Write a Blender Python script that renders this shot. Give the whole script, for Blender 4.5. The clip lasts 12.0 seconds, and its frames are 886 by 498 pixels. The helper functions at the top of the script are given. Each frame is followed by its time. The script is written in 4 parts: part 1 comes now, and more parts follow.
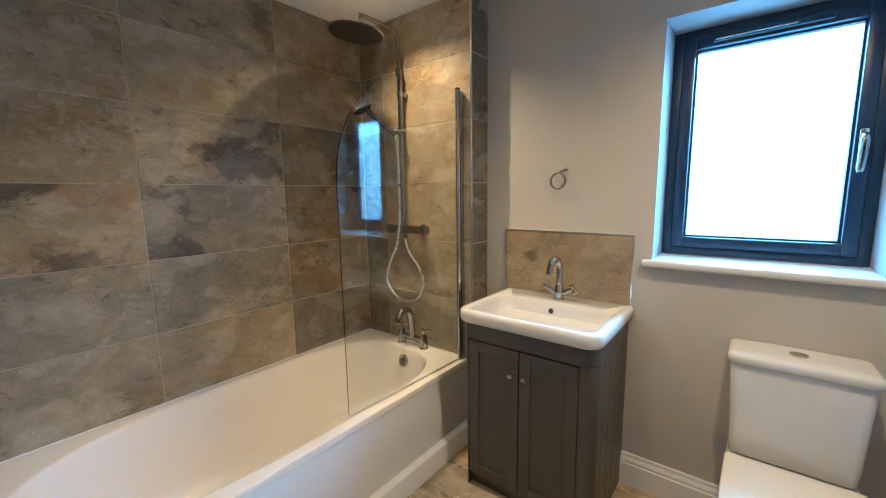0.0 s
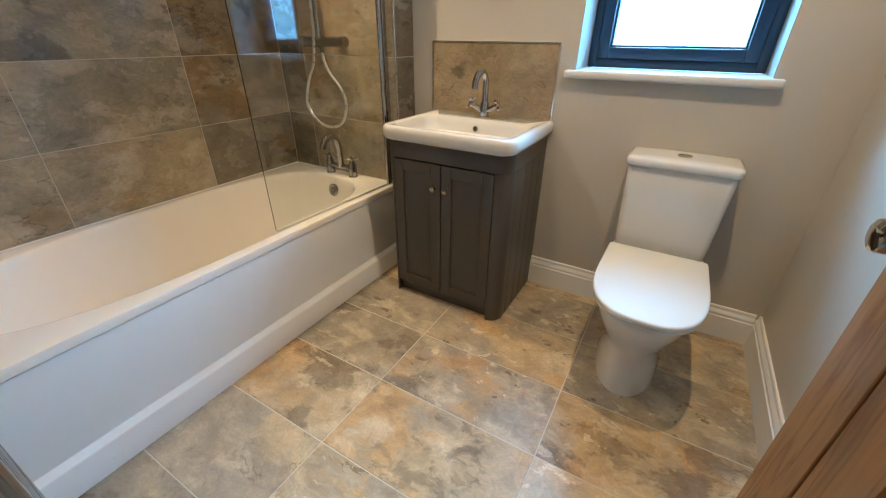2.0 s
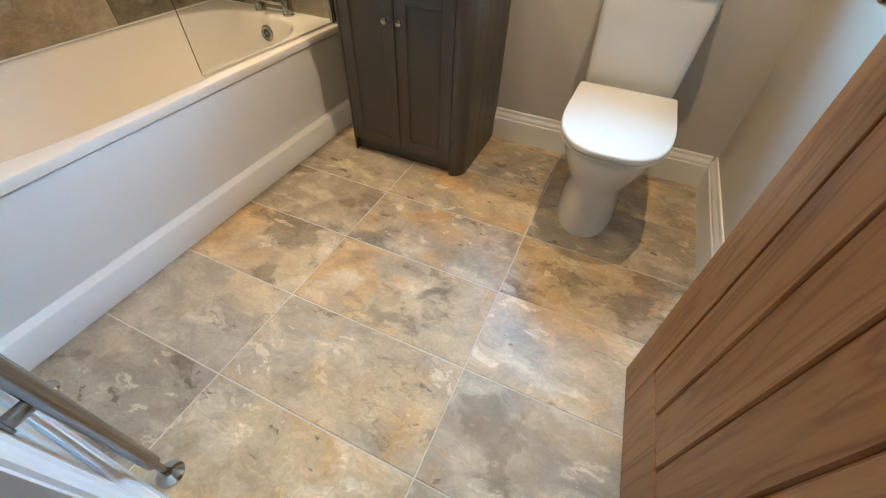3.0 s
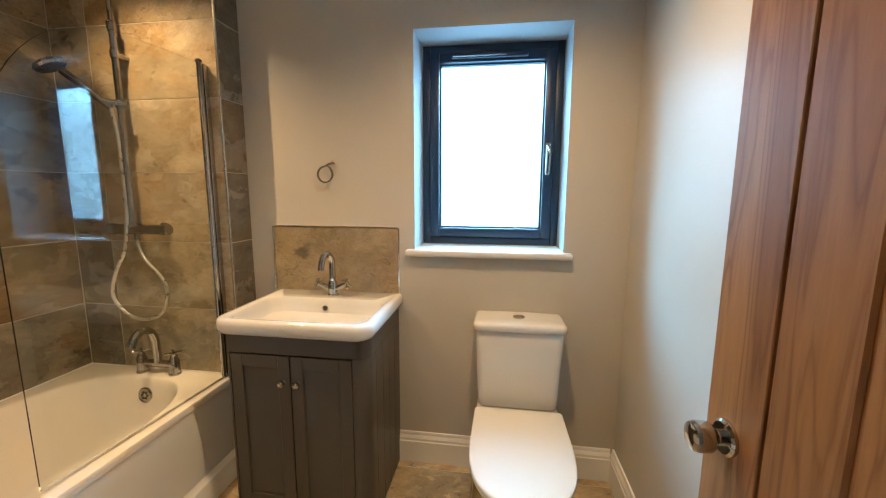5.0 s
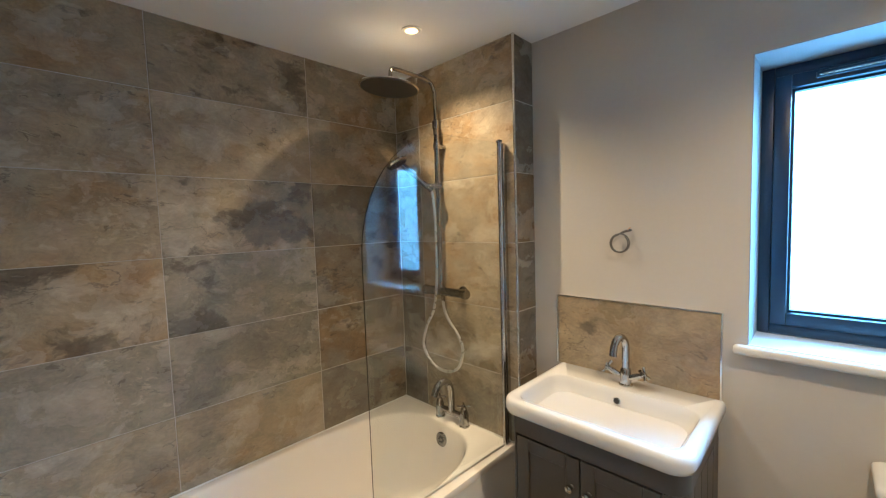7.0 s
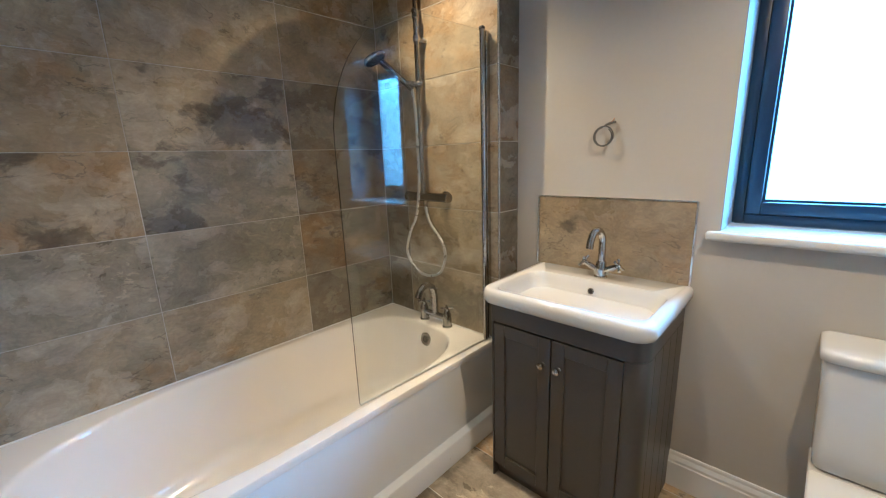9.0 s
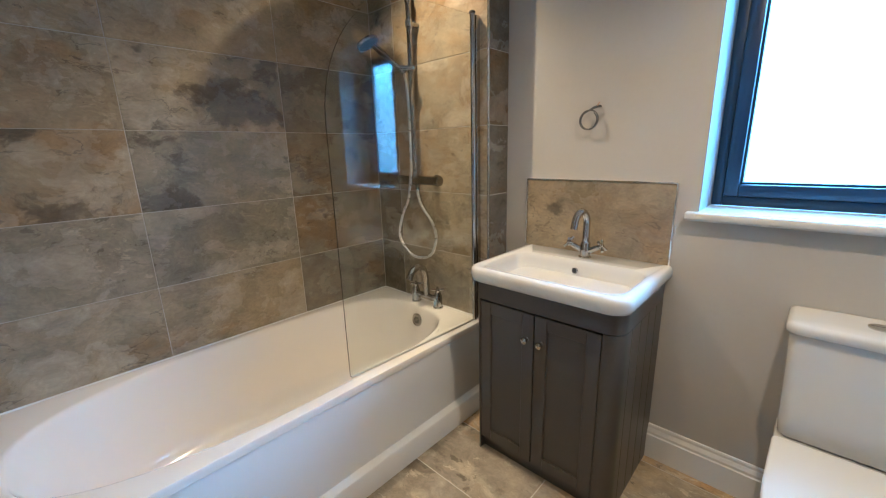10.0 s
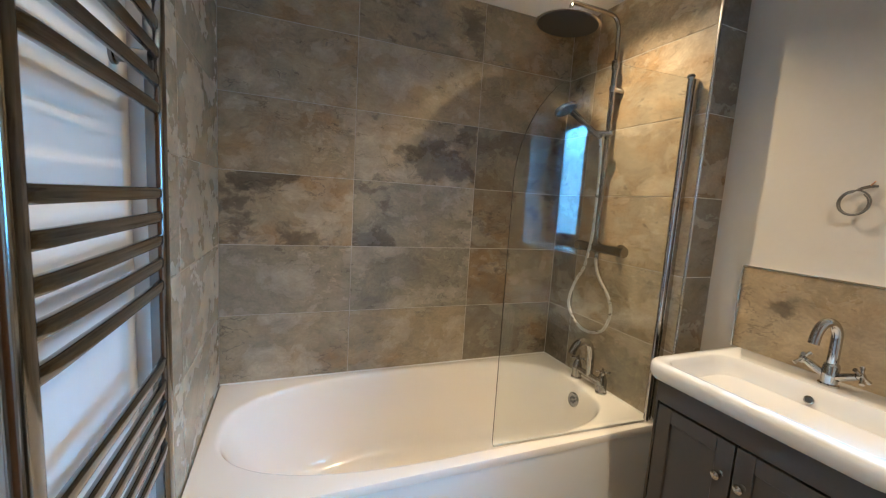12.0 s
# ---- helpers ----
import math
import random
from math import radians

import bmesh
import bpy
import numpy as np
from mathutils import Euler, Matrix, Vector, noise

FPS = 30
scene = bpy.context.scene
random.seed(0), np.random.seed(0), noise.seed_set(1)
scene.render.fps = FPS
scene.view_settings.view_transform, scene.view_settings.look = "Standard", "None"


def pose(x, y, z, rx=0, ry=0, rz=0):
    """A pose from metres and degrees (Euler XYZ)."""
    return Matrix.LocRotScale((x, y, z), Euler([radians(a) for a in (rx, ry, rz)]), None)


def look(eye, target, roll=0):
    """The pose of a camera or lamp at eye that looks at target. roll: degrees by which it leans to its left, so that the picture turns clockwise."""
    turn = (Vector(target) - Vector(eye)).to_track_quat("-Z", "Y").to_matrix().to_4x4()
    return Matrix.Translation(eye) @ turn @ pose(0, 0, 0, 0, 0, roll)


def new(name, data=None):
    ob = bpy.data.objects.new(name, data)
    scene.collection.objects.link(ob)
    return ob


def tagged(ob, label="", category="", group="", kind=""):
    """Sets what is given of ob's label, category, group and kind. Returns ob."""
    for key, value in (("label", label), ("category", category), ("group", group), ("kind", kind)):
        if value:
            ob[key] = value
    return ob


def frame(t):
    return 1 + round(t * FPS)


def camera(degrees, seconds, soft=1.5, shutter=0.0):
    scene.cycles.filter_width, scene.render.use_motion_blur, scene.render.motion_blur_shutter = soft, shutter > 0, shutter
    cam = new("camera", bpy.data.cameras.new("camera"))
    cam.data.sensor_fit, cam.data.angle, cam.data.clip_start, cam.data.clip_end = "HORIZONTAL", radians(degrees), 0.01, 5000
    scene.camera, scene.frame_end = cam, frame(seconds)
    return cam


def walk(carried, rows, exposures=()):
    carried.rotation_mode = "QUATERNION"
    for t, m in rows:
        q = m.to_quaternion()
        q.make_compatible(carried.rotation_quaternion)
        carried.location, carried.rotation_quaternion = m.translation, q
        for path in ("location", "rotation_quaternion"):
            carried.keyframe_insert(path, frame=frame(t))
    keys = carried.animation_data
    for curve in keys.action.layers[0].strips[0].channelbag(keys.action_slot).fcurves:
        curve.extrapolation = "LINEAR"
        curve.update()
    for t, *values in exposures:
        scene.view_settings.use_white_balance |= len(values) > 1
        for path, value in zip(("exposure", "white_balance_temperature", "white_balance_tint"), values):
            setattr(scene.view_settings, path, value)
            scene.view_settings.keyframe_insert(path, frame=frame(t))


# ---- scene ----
import itertools

cam = camera(97.4, 12.0, soft=1.2)
PATH = [
    (0, (1.865, -1.752, 1.298), (0.64, -0.196, 1.019), -0.8),
    (0.5, (1.874, -1.747, 1.253), (0.672, -0.189, 0.895), -0.1),
    (1, (1.901, -1.746, 1.224), (0.771, -0.165, 0.753), 0.3),
    (1.5, (1.954, -1.746, 1.175), (0.933, -0.161, 0.507), 0.3),
    (2, (1.978, -1.748, 1.136), (1.094, -0.231, 0.178), 0.5),
    (2.5, (1.979, -1.762, 1.04), (1.293, -0.428, -0.283), 1.2),
    (3, (1.986, -1.762, 1.014), (1.442, -0.481, -0.422), 2.3),
    (3.5, (1.987, -1.783, 1.128), (1.536, -0.099, 0.148), 3.9),
    (3.7, (1.98, -1.805, 1.202), (1.624, 0.04, 0.516), 2.8),
    (5.3, (1.913, -1.577, 1.29), (1.618, 0.383, 1.027), -0.1),
    (5.5, (1.89, -1.513, 1.305), (1.472, 0.428, 1.067), -0.6),
    (6, (1.812, -1.492, 1.329), (0.937, 0.295, 1.117), -2.3),
    (6.5, (1.749, -1.549, 1.437), (0.491, -0.003, 1.268), -3.0),
    (6.7, (1.743, -1.569, 1.45), (0.374, -0.115, 1.337), -2.9),
    (8.3, (1.713, -1.559, 1.388), (0.276, -0.199, 1.095), -2.3),
    (8.5, (1.721, -1.551, 1.361), (0.315, -0.17, 1.019), -2.2),
    (9, (1.775, -1.544, 1.287), (0.426, -0.137, 0.838), -2.1),
    (9.5, (1.809, -1.532, 1.248), (0.51, -0.106, 0.722), -1.8),
    (10, (1.837, -1.563, 1.247), (0.502, -0.155, 0.761), -1.6),
    (10.5, (1.841, -1.613, 1.251), (0.401, -0.295, 0.813), -1.2),
    (11, (1.84, -1.737, 1.283), (0.202, -0.643, 0.935), 0.3),
    (11.5, (1.823, -1.694, 1.283), (0.083, -0.75, 1.0), 3.0),
    (12, (1.793, -1.55, 1.279), (-0.048, -0.806, 1.038), 3.6),
]
EXPOSURES = [(0.0, 0.0, 6200, 10), (1.0, 0.0, 6250, 10), (2.0, -0.06, 6550, 10), (2.5, 0.12, 6800, 10), (3.0, 0.16, 6700, 10), (3.5, 0.16, 6250, 10), (5.3, -0.08, 8400, 16), (5.5, -0.12, 8400, 16), (6.0, -0.31, 7500, 14),
             (6.5, -0.02, 6500, 10), (8.5, 0.18, 5750, 10), (9.5, 0.02, 5600, 10), (10.5, 0.02, 5750, 10), (11.0, 0.06, 6250, 10), (11.25, 0.05, 8800, 10), (11.5, 0.0, 9300, 14), (11.75, 0.08, 8000, 10), (12.0, 0.16, 6050, 10)]
walk(cam, [(t, look(eye, target, roll)) for t, eye, target, roll in PATH], EXPOSURES)

# ---- world and daylight ----
world = bpy.data.worlds.new("sky")
scene.world = world
world.use_nodes = True
_sky = world.node_tree.nodes.new("ShaderNodeTexSky")
_sky.sky_type, _sky.sun_disc = "NISHITA", False
_sky.sun_elevation, _sky.sun_rotation = radians(30), radians(150)
world.node_tree.links.new(_sky.outputs["Color"], world.node_tree.nodes["Background"].inputs["Color"])
world.node_tree.nodes["Background"].inputs["Strength"].default_value = 0.1

SKY_GLOW = 74.0
LAMP_WATTS = 10.8
# the third is an unseen, added fitting that fills the door side
LAMPS = [(0.52, -0.475), (1.94, -0.72), (1.25, -1.40)]
WARM = (1.0, 0.76, 0.47)

# ---- sizes of the room ----
CEIL = 2.232
EAST = 2.467
TAP_Y = -0.150          # tiled face behind the shower
BOX_X = 0.787           # side of the boxed-out shower wall
SOUTH = -1.810          # tiled face at the foot of the bath
SOUTH_P = -1.838        # painted part of the same wall
RIM = 0.4475
ROWS_Z = [0.446, 0.748, 1.0505, 1.353, 1.656, 1.960]


# ---- mesh helpers ----
def box(bm, x0, x1, y0, y1, z0, z1):
    vs = [bm.verts.new((x, y, z)) for z in (z0, z1) for y in (y0, y1) for x in (x0, x1)]
    for f in ((0, 2, 3, 1), (4, 5, 7, 6), (0, 1, 5, 4), (2, 6, 7, 3), (0, 4, 6, 2), (1, 3, 7, 5)):
        bm.faces.new([vs[k] for k in f])
    return bm


def rounded(bm, r, seg=2, angle=40):
    bm.normal_update()
    edges = [e for e in bm.edges if len(e.link_faces) == 2 and e.calc_face_angle(0) > radians(angle)]
    bmesh.ops.bevel(bm, geom=edges, offset=r, segments=seg, profile=0.5, affect="EDGES", clamp_overlap=True)
    return bm


def rbox(x0, x1, y0, y1, z0, z1, r=0.003, seg=2):
    return rounded(box(bmesh.new(), x0, x1, y0, y1, z0, z1), r, seg)


def loft(bm, loops, cap_start=True, cap_end=True, closed=True):
    rows = [[bm.verts.new(p) for p in lp] for lp in loops]
    n = len(rows[0])
    for a, b in zip(rows, rows[1:]):
        for k in range(n if closed else n - 1):
            j = (k + 1) % n
            bm.faces.new((a[k], a[j], b[j], b[k]))
    if cap_start:
        bm.faces.new(rows[0][::-1])
    if cap_end:
        bm.faces.new(rows[-1])
    return bm


def tube(bm, pts, r, seg=14):
    """A round tube along a line of points; r is one radius or one for each point."""
    pts = [Vector(p) for p in pts]
    rs = r if isinstance(r, (list, tuple)) else [r] * len(pts)
    tang = []
    for k in range(len(pts)):
        d = pts[min(k + 1, len(pts) - 1)] - pts[max(k - 1, 0)]
        tang.append(d.normalized())
    side = tang[0].orthogonal().normalized()
    loops = []
    for p, t, rad in zip(pts, tang, rs):
        side = (side - t * side.dot(t)).normalized()
        up = t.cross(side)
        loops.append([p + rad * (math.cos(a) * side + math.sin(a) * up) for a in [2 * math.pi * k / seg for k in range(seg)]])
    return loft(bm, loops)


def lathe(bm, profile, m=Matrix(), seg=24):
    """A turned solid: (radius, height) pairs round the z axis of m."""
    loops = [[m @ Vector((max(r, 1e-4) * math.cos(2 * math.pi * k / seg), max(r, 1e-4) * math.sin(2 * math.pi * k / seg), h)) for k in range(seg)] for r, h in profile]
    return loft(bm, loops)


def curve_pts(ctrl, n=8):
    """A smooth line through control points (Catmull-Rom)."""
    c = [Vector(p) for p in ctrl]
    c = [2 * c[0] - c[1]] + c + [2 * c[-1] - c[-2]]
    out = []
    for i in range(1, len(c) - 2):
        for k in range(n):
            t = k / n
            a, b, d, e = c[i - 1], c[i], c[i + 1], c[i + 2]
            out.append(0.5 * ((2 * b) + (d - a) * t + (2 * a - 5 * b + 4 * d - e) * t * t + (3 * b - a - 3 * d + e) * t ** 3))
    out.append(c[-2])
    return out


def mesh_of(name, bm, material, smooth=True, angle=35):
    bmesh.ops.recalc_face_normals(bm, faces=bm.faces)
    me = bpy.data.meshes.new(name)
    bm.to_mesh(me)
    bm.free()
    if material:
        me.materials.append(material)
    if smooth:
        me.shade_smooth()
        me.set_sharp_from_angle(angle=radians(angle))
    return me


def part(name, bm, material, parent=None, label="", smooth=True, angle=35):
    ob = new(name, mesh_of(name, bm, material, smooth, angle))
    if parent:
        ob.parent = parent
    if label:
        tagged(ob, label)
    return ob


def thing(name, label, category, at=(0, 0, 0), group=""):
    ob = new(name)
    ob.location = at
    ob.empty_display_size = 0.05
    return tagged(ob, label, category, group)


def structure(name, bm, material, label, category, smooth=False):
    return tagged(part(name, bm, material, None, "", smooth), label, category, "", "structure")


def sub(name, bm, material, parent, label="", smooth=True, angle=35):
    """A part given in world coordinates under a thing that stands at its own place."""
    ob = part(name, bm, material, parent, label, smooth, angle)
    ob.matrix_parent_inverse = Matrix.Translation(-Vector(parent.location)) if parent.parent is None else Matrix()
    return ob


# ---- materials ----
def material(name):
    m = bpy.data.materials.new(name)
    m.use_nodes = True
    return m, m.node_tree.nodes, m.node_tree.links, m.node_tree.nodes["Principled BSDF"]


def node(ns, kind, **values):
    n = ns.new(kind)
    for k, v in values.items():
        n.inputs[k].default_value = v
    return n


def ramp(ns, stops):
    n = ns.new("ShaderNodeValToRGB")
    el = n.color_ramp.elements
    while len(el) < len(stops):
        el.new(0.5)
    for e, (p, c) in zip(el, stops):
        e.position, e.color = p, (*c, 1)
    return n


def mixc(ns, ls, fac, a, b, mode="MIX"):
    n = ns.new("ShaderNodeMix")
    n.data_type, n.blend_type = "RGBA", mode
    for sock, v in ((n.inputs["Factor"], fac), (n.inputs["A"], a), (n.inputs["B"], b)):
        if isinstance(v, bpy.types.NodeSocket):
            ls.new(v, sock)
        else:
            sock.default_value = v if isinstance(v, (int, float)) else (*v, 1)
    return n.outputs["Result"]


def plain(name, color, rough=0.5, metal=0.0, spec=0.5, var=0.04, bump=0.0, scale=40.0, coat=0.0):
    """Paint, ceramic, metal: a base colour with slight uneven tone and relief."""
    m, ns, ls, b = material(name)
    tc = ns.new("ShaderNodeTexCoord")
    big = node(ns, "ShaderNodeTexNoise", Scale=3.0, Detail=3.0)
    fine = node(ns, "ShaderNodeTexNoise", Scale=scale, Detail=4.0)
    for n in (big, fine):
        ls.new(tc.outputs["Object"], n.inputs["Vector"])
    dark, light = [c * (1 - var) for c in color], [min(1, c * (1 + var)) for c in color]
    r = ramp(ns, [(0.3, dark), (0.7, light)])
    ls.new(big.outputs["Fac"], r.inputs["Fac"])
    ls.new(mixc(ns, ls, 0.25 * min(1, var * 10), r.outputs["Color"], fine.outputs["Fac"], "SOFT_LIGHT"), b.inputs["Base Color"])
    b.inputs["Metallic"].default_value, b.inputs["Specular IOR Level"].default_value = metal, spec
    rr = node(ns, "ShaderNodeMapRange", **{"From Min": 0.3, "From Max": 0.7, "To Min": rough * 0.95, "To Max": min(1, rough * 1.05)})
    ls.new(fine.outputs["Fac"], rr.inputs["Value"])
    ls.new(rr.outputs["Result"], b.inputs["Roughness"])
    b.inputs["Coat Weight"].default_value = coat
    b.inputs["Coat Roughness"].default_value = 0.05
    if bump:
        bp = node(ns, "ShaderNodeBump", Strength=bump, Distance=0.002)
        ls.new(fine.outputs["Fac"], bp.inputs["Height"])
        ls.new(bp.outputs["Normal"], b.inputs["Normal"])
    return m


def slate(name, tones, rough, bump, seed, contrast=1.0, scale=1.0, chips=1.0):
    """Printed slate-effect porcelain. Each tile's own object colour sets how much grey, rust and dark flaking it shows, its alpha how light it is."""
    beige, grey, rust, dark, light = tones
    m, ns, ls, b = material(name)
    tc, info = ns.new("ShaderNodeTexCoord"), ns.new("ShaderNodeObjectInfo")
    mixture = ns.new("ShaderNodeSeparateColor")
    ls.new(info.outputs["Color"], mixture.inputs[0])
    greyness, rustiness, darkness = mixture.outputs[0], mixture.outputs[1], mixture.outputs[2]

    def calc(op, x, y=0.0):
        n = ns.new("ShaderNodeMath"); n.operation = op
        for k, v in ((0, x), (1, y)):
            if isinstance(v, bpy.types.NodeSocket):
                ls.new(v, n.inputs[k])
            else:
                n.inputs[k].default_value = v
        return n.outputs[0]

    def span(v, lo, hi):
        """lo where v is 0, hi where v is 1"""
        return calc("ADD", calc("MULTIPLY", v, hi - lo), lo)

    def step(v, lo, width):
        n = ns.new("ShaderNodeMapRange"); n.interpolation_type = "SMOOTHSTEP"
        ls.new(v, n.inputs["Value"])
        if isinstance(lo, bpy.types.NodeSocket):
            ls.new(lo, n.inputs["From Min"]); ls.new(calc("ADD", lo, width), n.inputs["From Max"])
        else:
            n.inputs["From Min"].default_value, n.inputs["From Max"].default_value = lo, lo + width
        return n.outputs["Result"]
    cut = calc("MULTIPLY", info.outputs["Random"], 71.0)
    bend = node(ns, "ShaderNodeTexNoise", Scale=5.5 * scale, Detail=4.0, Roughness=0.6)
    bend.noise_dimensions = "4D"
    ls.new(tc.outputs["Object"], bend.inputs["Vector"]); ls.new(calc("ADD", cut, seed), bend.inputs["W"])
    off = ns.new("ShaderNodeVectorMath"); off.operation = "MULTIPLY_ADD"
    ls.new(bend.outputs["Color"], off.inputs[0])
    off.inputs[1].default_value = (0.16, 0.10, 0.0)
    ls.new(tc.outputs["Object"], off.inputs[2])

    def nz(freq, detail, rough_=0.55, stretch=(1, 1, 1), turn=0.0, k=0.0, bent=True):
        mp = ns.new("ShaderNodeMapping")
        mp.inputs["Scale"].default_value = stretch
        mp.inputs["Rotation"].default_value = (0, 0, radians(turn))
        ls.new(off.outputs["Vector"] if bent else tc.outputs["Object"], mp.inputs["Vector"])
        n = node(ns, "ShaderNodeTexNoise", Scale=freq * scale, Detail=detail, Roughness=rough_)
        n.noise_dimensions = "4D"
        ls.new(mp.outputs["Vector"], n.inputs["Vector"])
        ls.new(calc("ADD", cut, k + seed), n.inputs["W"])
        return n.outputs["Fac"]
    # broad clouds of grey over beige, rust stains, a wash of pale bloom
    col = mixc(ns, ls, step(nz(2.6, 5, 0.55, (1, 1.2, 1), 12), span(greyness, 0.62, 0.20), 0.20), beige, grey)
    col = mixc(ns, ls, calc("MULTIPLY", step(nz(3.4, 7, 0.60, (1, 1.3, 1), 20, 7.0), span(rustiness, 0.66, 0.36), 0.17), 0.8), col, rust)
    bloom = nz(4.2, 7, 0.60, (1, 1.4, 1), -15, 3.0)
    col = mixc(ns, ls, calc("MULTIPLY", step(bloom, 0.50, 0.14), 0.55), col, light)
    # torn layers: dark where the cleft face shows, crisp on its edge
    flake_n = nz(2.9, 10, 0.63, (1, 1.55, 1), 24, 13.0)
    flake = step(flake_n, span(darkness, 0.65, 0.475), 0.06)
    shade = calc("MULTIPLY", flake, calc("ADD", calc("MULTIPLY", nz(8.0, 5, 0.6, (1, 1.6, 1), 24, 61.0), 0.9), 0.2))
    col = mixc(ns, ls, calc("MULTIPLY", shade, 0.95 * contrast), col, dark)
    # small chips, pale on one side and dark on the other
    chip_n = nz(13.0 / chips, 8, 0.66, (1, 1.9, 1), 26, 19.0)
    where = step(nz(2.4, 3, 0.5, (1, 1, 1), 0, 37.0), 0.50 - 0.06 * chips, 0.14)
    col = mixc(ns, ls, calc("MULTIPLY", calc("MULTIPLY", step(chip_n, 0.575, 0.03), where), 0.55 * contrast * chips), col, light)
    col = mixc(ns, ls, calc("MULTIPLY", calc("MULTIPLY", step(calc("SUBTRACT", 1.0, chip_n), 0.60, 0.03), where), 0.60 * contrast * chips), col, dark)
    # hairline clefts
    ridge = calc("ABSOLUTE", calc("SUBTRACT", nz(3.6, 5, 0.55, (1, 2.6, 1), 22, 29.0), 0.5))
    cleft = calc("MULTIPLY", calc("SUBTRACT", 1.0, step(ridge, 0.002, 0.007)), step(nz(4.2, 3, 0.5, (1, 1, 1), 0, 43.0), 0.54, 0.08))
    col = mixc(ns, ls, calc("MULTIPLY", cleft, 0.45 * contrast), col, dark)
    # mottling and grain
    for freq, detail, amount, k in ((9.0, 7, 0.26, 53.0), (75.0, 3, 0.12, 41.0)):
        gr = ramp(ns, [(0.32, (1 - amount,) * 3), (0.68, (1 + amount,) * 3)])
        ls.new(nz(freq, detail, 0.62, (1, 1.3, 1), 20, k), gr.inputs["Fac"])
        col = mixc(ns, ls, 1.0, col, gr.outputs["Color"], "MULTIPLY")
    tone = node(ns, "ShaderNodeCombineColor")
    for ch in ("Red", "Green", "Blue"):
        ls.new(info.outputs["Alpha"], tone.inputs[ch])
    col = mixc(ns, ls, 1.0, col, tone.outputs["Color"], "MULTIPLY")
    ls.new(col, b.inputs["Base Color"])
    rr = node(ns, "ShaderNodeMapRange", **{"From Min": 0.35, "From Max": 0.65, "To Min": rough - 0.06, "To Max": rough + 0.09})
    ls.new(bloom, rr.inputs["Value"]); ls.new(rr.outputs["Result"], b.inputs["Roughness"])
    h = calc("SUBTRACT", calc("MULTIPLY", chip_n, 0.7), calc("ADD", calc("MULTIPLY", flake, 0.22), calc("MULTIPLY", cleft, 0.30)))
    h = calc("ADD", h, calc("MULTIPLY", flake_n, 0.5))
    bp = node(ns, "ShaderNodeBump", Strength=bump, Distance=0.006)
    ls.new(h, bp.inputs["Height"]); ls.new(bp.outputs["Normal"], b.inputs["Normal"])
    return m


# beige, grey, rust, dark, light
SLATE_WALL = slate("slate_wall_tile", [(0.295, 0.238, 0.163), (0.228, 0.199, 0.152), (0.280, 0.182, 0.095), (0.062, 0.052, 0.040), (0.400, 0.338, 0.250)], 0.25, 0.14, 0.0, 1.1, chips=0.8)
SLATE_SPLASH = slate("slate_splash_tile", [(0.295, 0.222, 0.138), (0.235, 0.188, 0.125), (0.310, 0.190, 0.088), (0.085, 0.068, 0.046), (0.350, 0.280, 0.192)], 0.30, 0.10, 9.0, 1.1)
SLATE_FLOOR = slate("slate_floor_tile", [(0.560, 0.425, 0.262), (0.390, 0.328, 0.250), (0.590, 0.352, 0.150), (0.150, 0.120, 0.085), (0.760, 0.650, 0.480)], 0.34, 0.40, 5.0, 1.0, 1.15, 1.35)
FLOOR_GROUT = plain("pale_floor_grout", (0.62, 0.575, 0.50), 0.9, var=0.1, bump=0.3, scale=200)
GROUT = plain("pale_grout", (0.44, 0.40, 0.345), 0.9, var=0.1, bump=0.3, scale=200)
PAINT = plain("warm_grey_silk_wall_paint", (0.48, 0.445, 0.395), 0.42, spec=0.4, var=0.02, scale=60)
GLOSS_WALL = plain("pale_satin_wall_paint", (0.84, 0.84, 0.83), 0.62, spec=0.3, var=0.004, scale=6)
WHITE_WALL = plain("white_ceiling_paint", (0.78, 0.77, 0.75), 0.8, spec=0.3, var=0.015, bump=0.05, scale=200)
# window board and reveal are greyed below white to dim the daylight on them
SILL_WHITE = plain("white_window_board", (0.60, 0.60, 0.59), 0.4, spec=0.35, var=0.004, scale=30)
REVEAL = plain("dimmed_reveal_paint", (0.36, 0.37, 0.38), 0.6, spec=0.3, var=0.015, bump=0.05, scale=200)
GLOSS_WHITE = plain("white_gloss_joinery", (0.78, 0.77, 0.75), 0.46, spec=0.35, var=0.004, scale=30)
CERAMIC = plain("white_glazed_ceramic", (0.66, 0.65, 0.63), 0.09, var=0.01, coat=0.4)
ACRYLIC = plain("white_bath_acrylic", (0.80, 0.750, 0.690), 0.10, var=0.01, coat=0.3)
PANEL_WHITE = plain("white_bath_panel", (0.80, 0.80, 0.79), 0.22, var=0.01)
SEAT_WHITE = plain("white_seat_plastic", (0.70, 0.685, 0.65), 0.42, spec=0.3, var=0.01)
TAUPE = plain("taupe_cabinet_paint", (0.068, 0.057, 0.046), 0.34, var=0.05, bump=0.06, scale=120)
# near-black that paints the shade seen in the gaps round the doors
GAP_SHADE = plain("cabinet_gap_shade", (0.008, 0.007, 0.006), 0.9, spec=0.1)
CHROME = plain("polished_chrome", (0.50, 0.49, 0.47), 0.06, metal=1.0, var=0.02)
# shower chrome darkened: the dim room it mirrors is put into its colour
DIMMED_CHROME = plain("dimmed_shower_chrome", (0.34, 0.325, 0.30), 0.06, metal=1.0, var=0.02)
CHROME_SATIN = plain("satin_chrome_trim", (0.62, 0.61, 0.59), 0.22, metal=1.0, var=0.03)
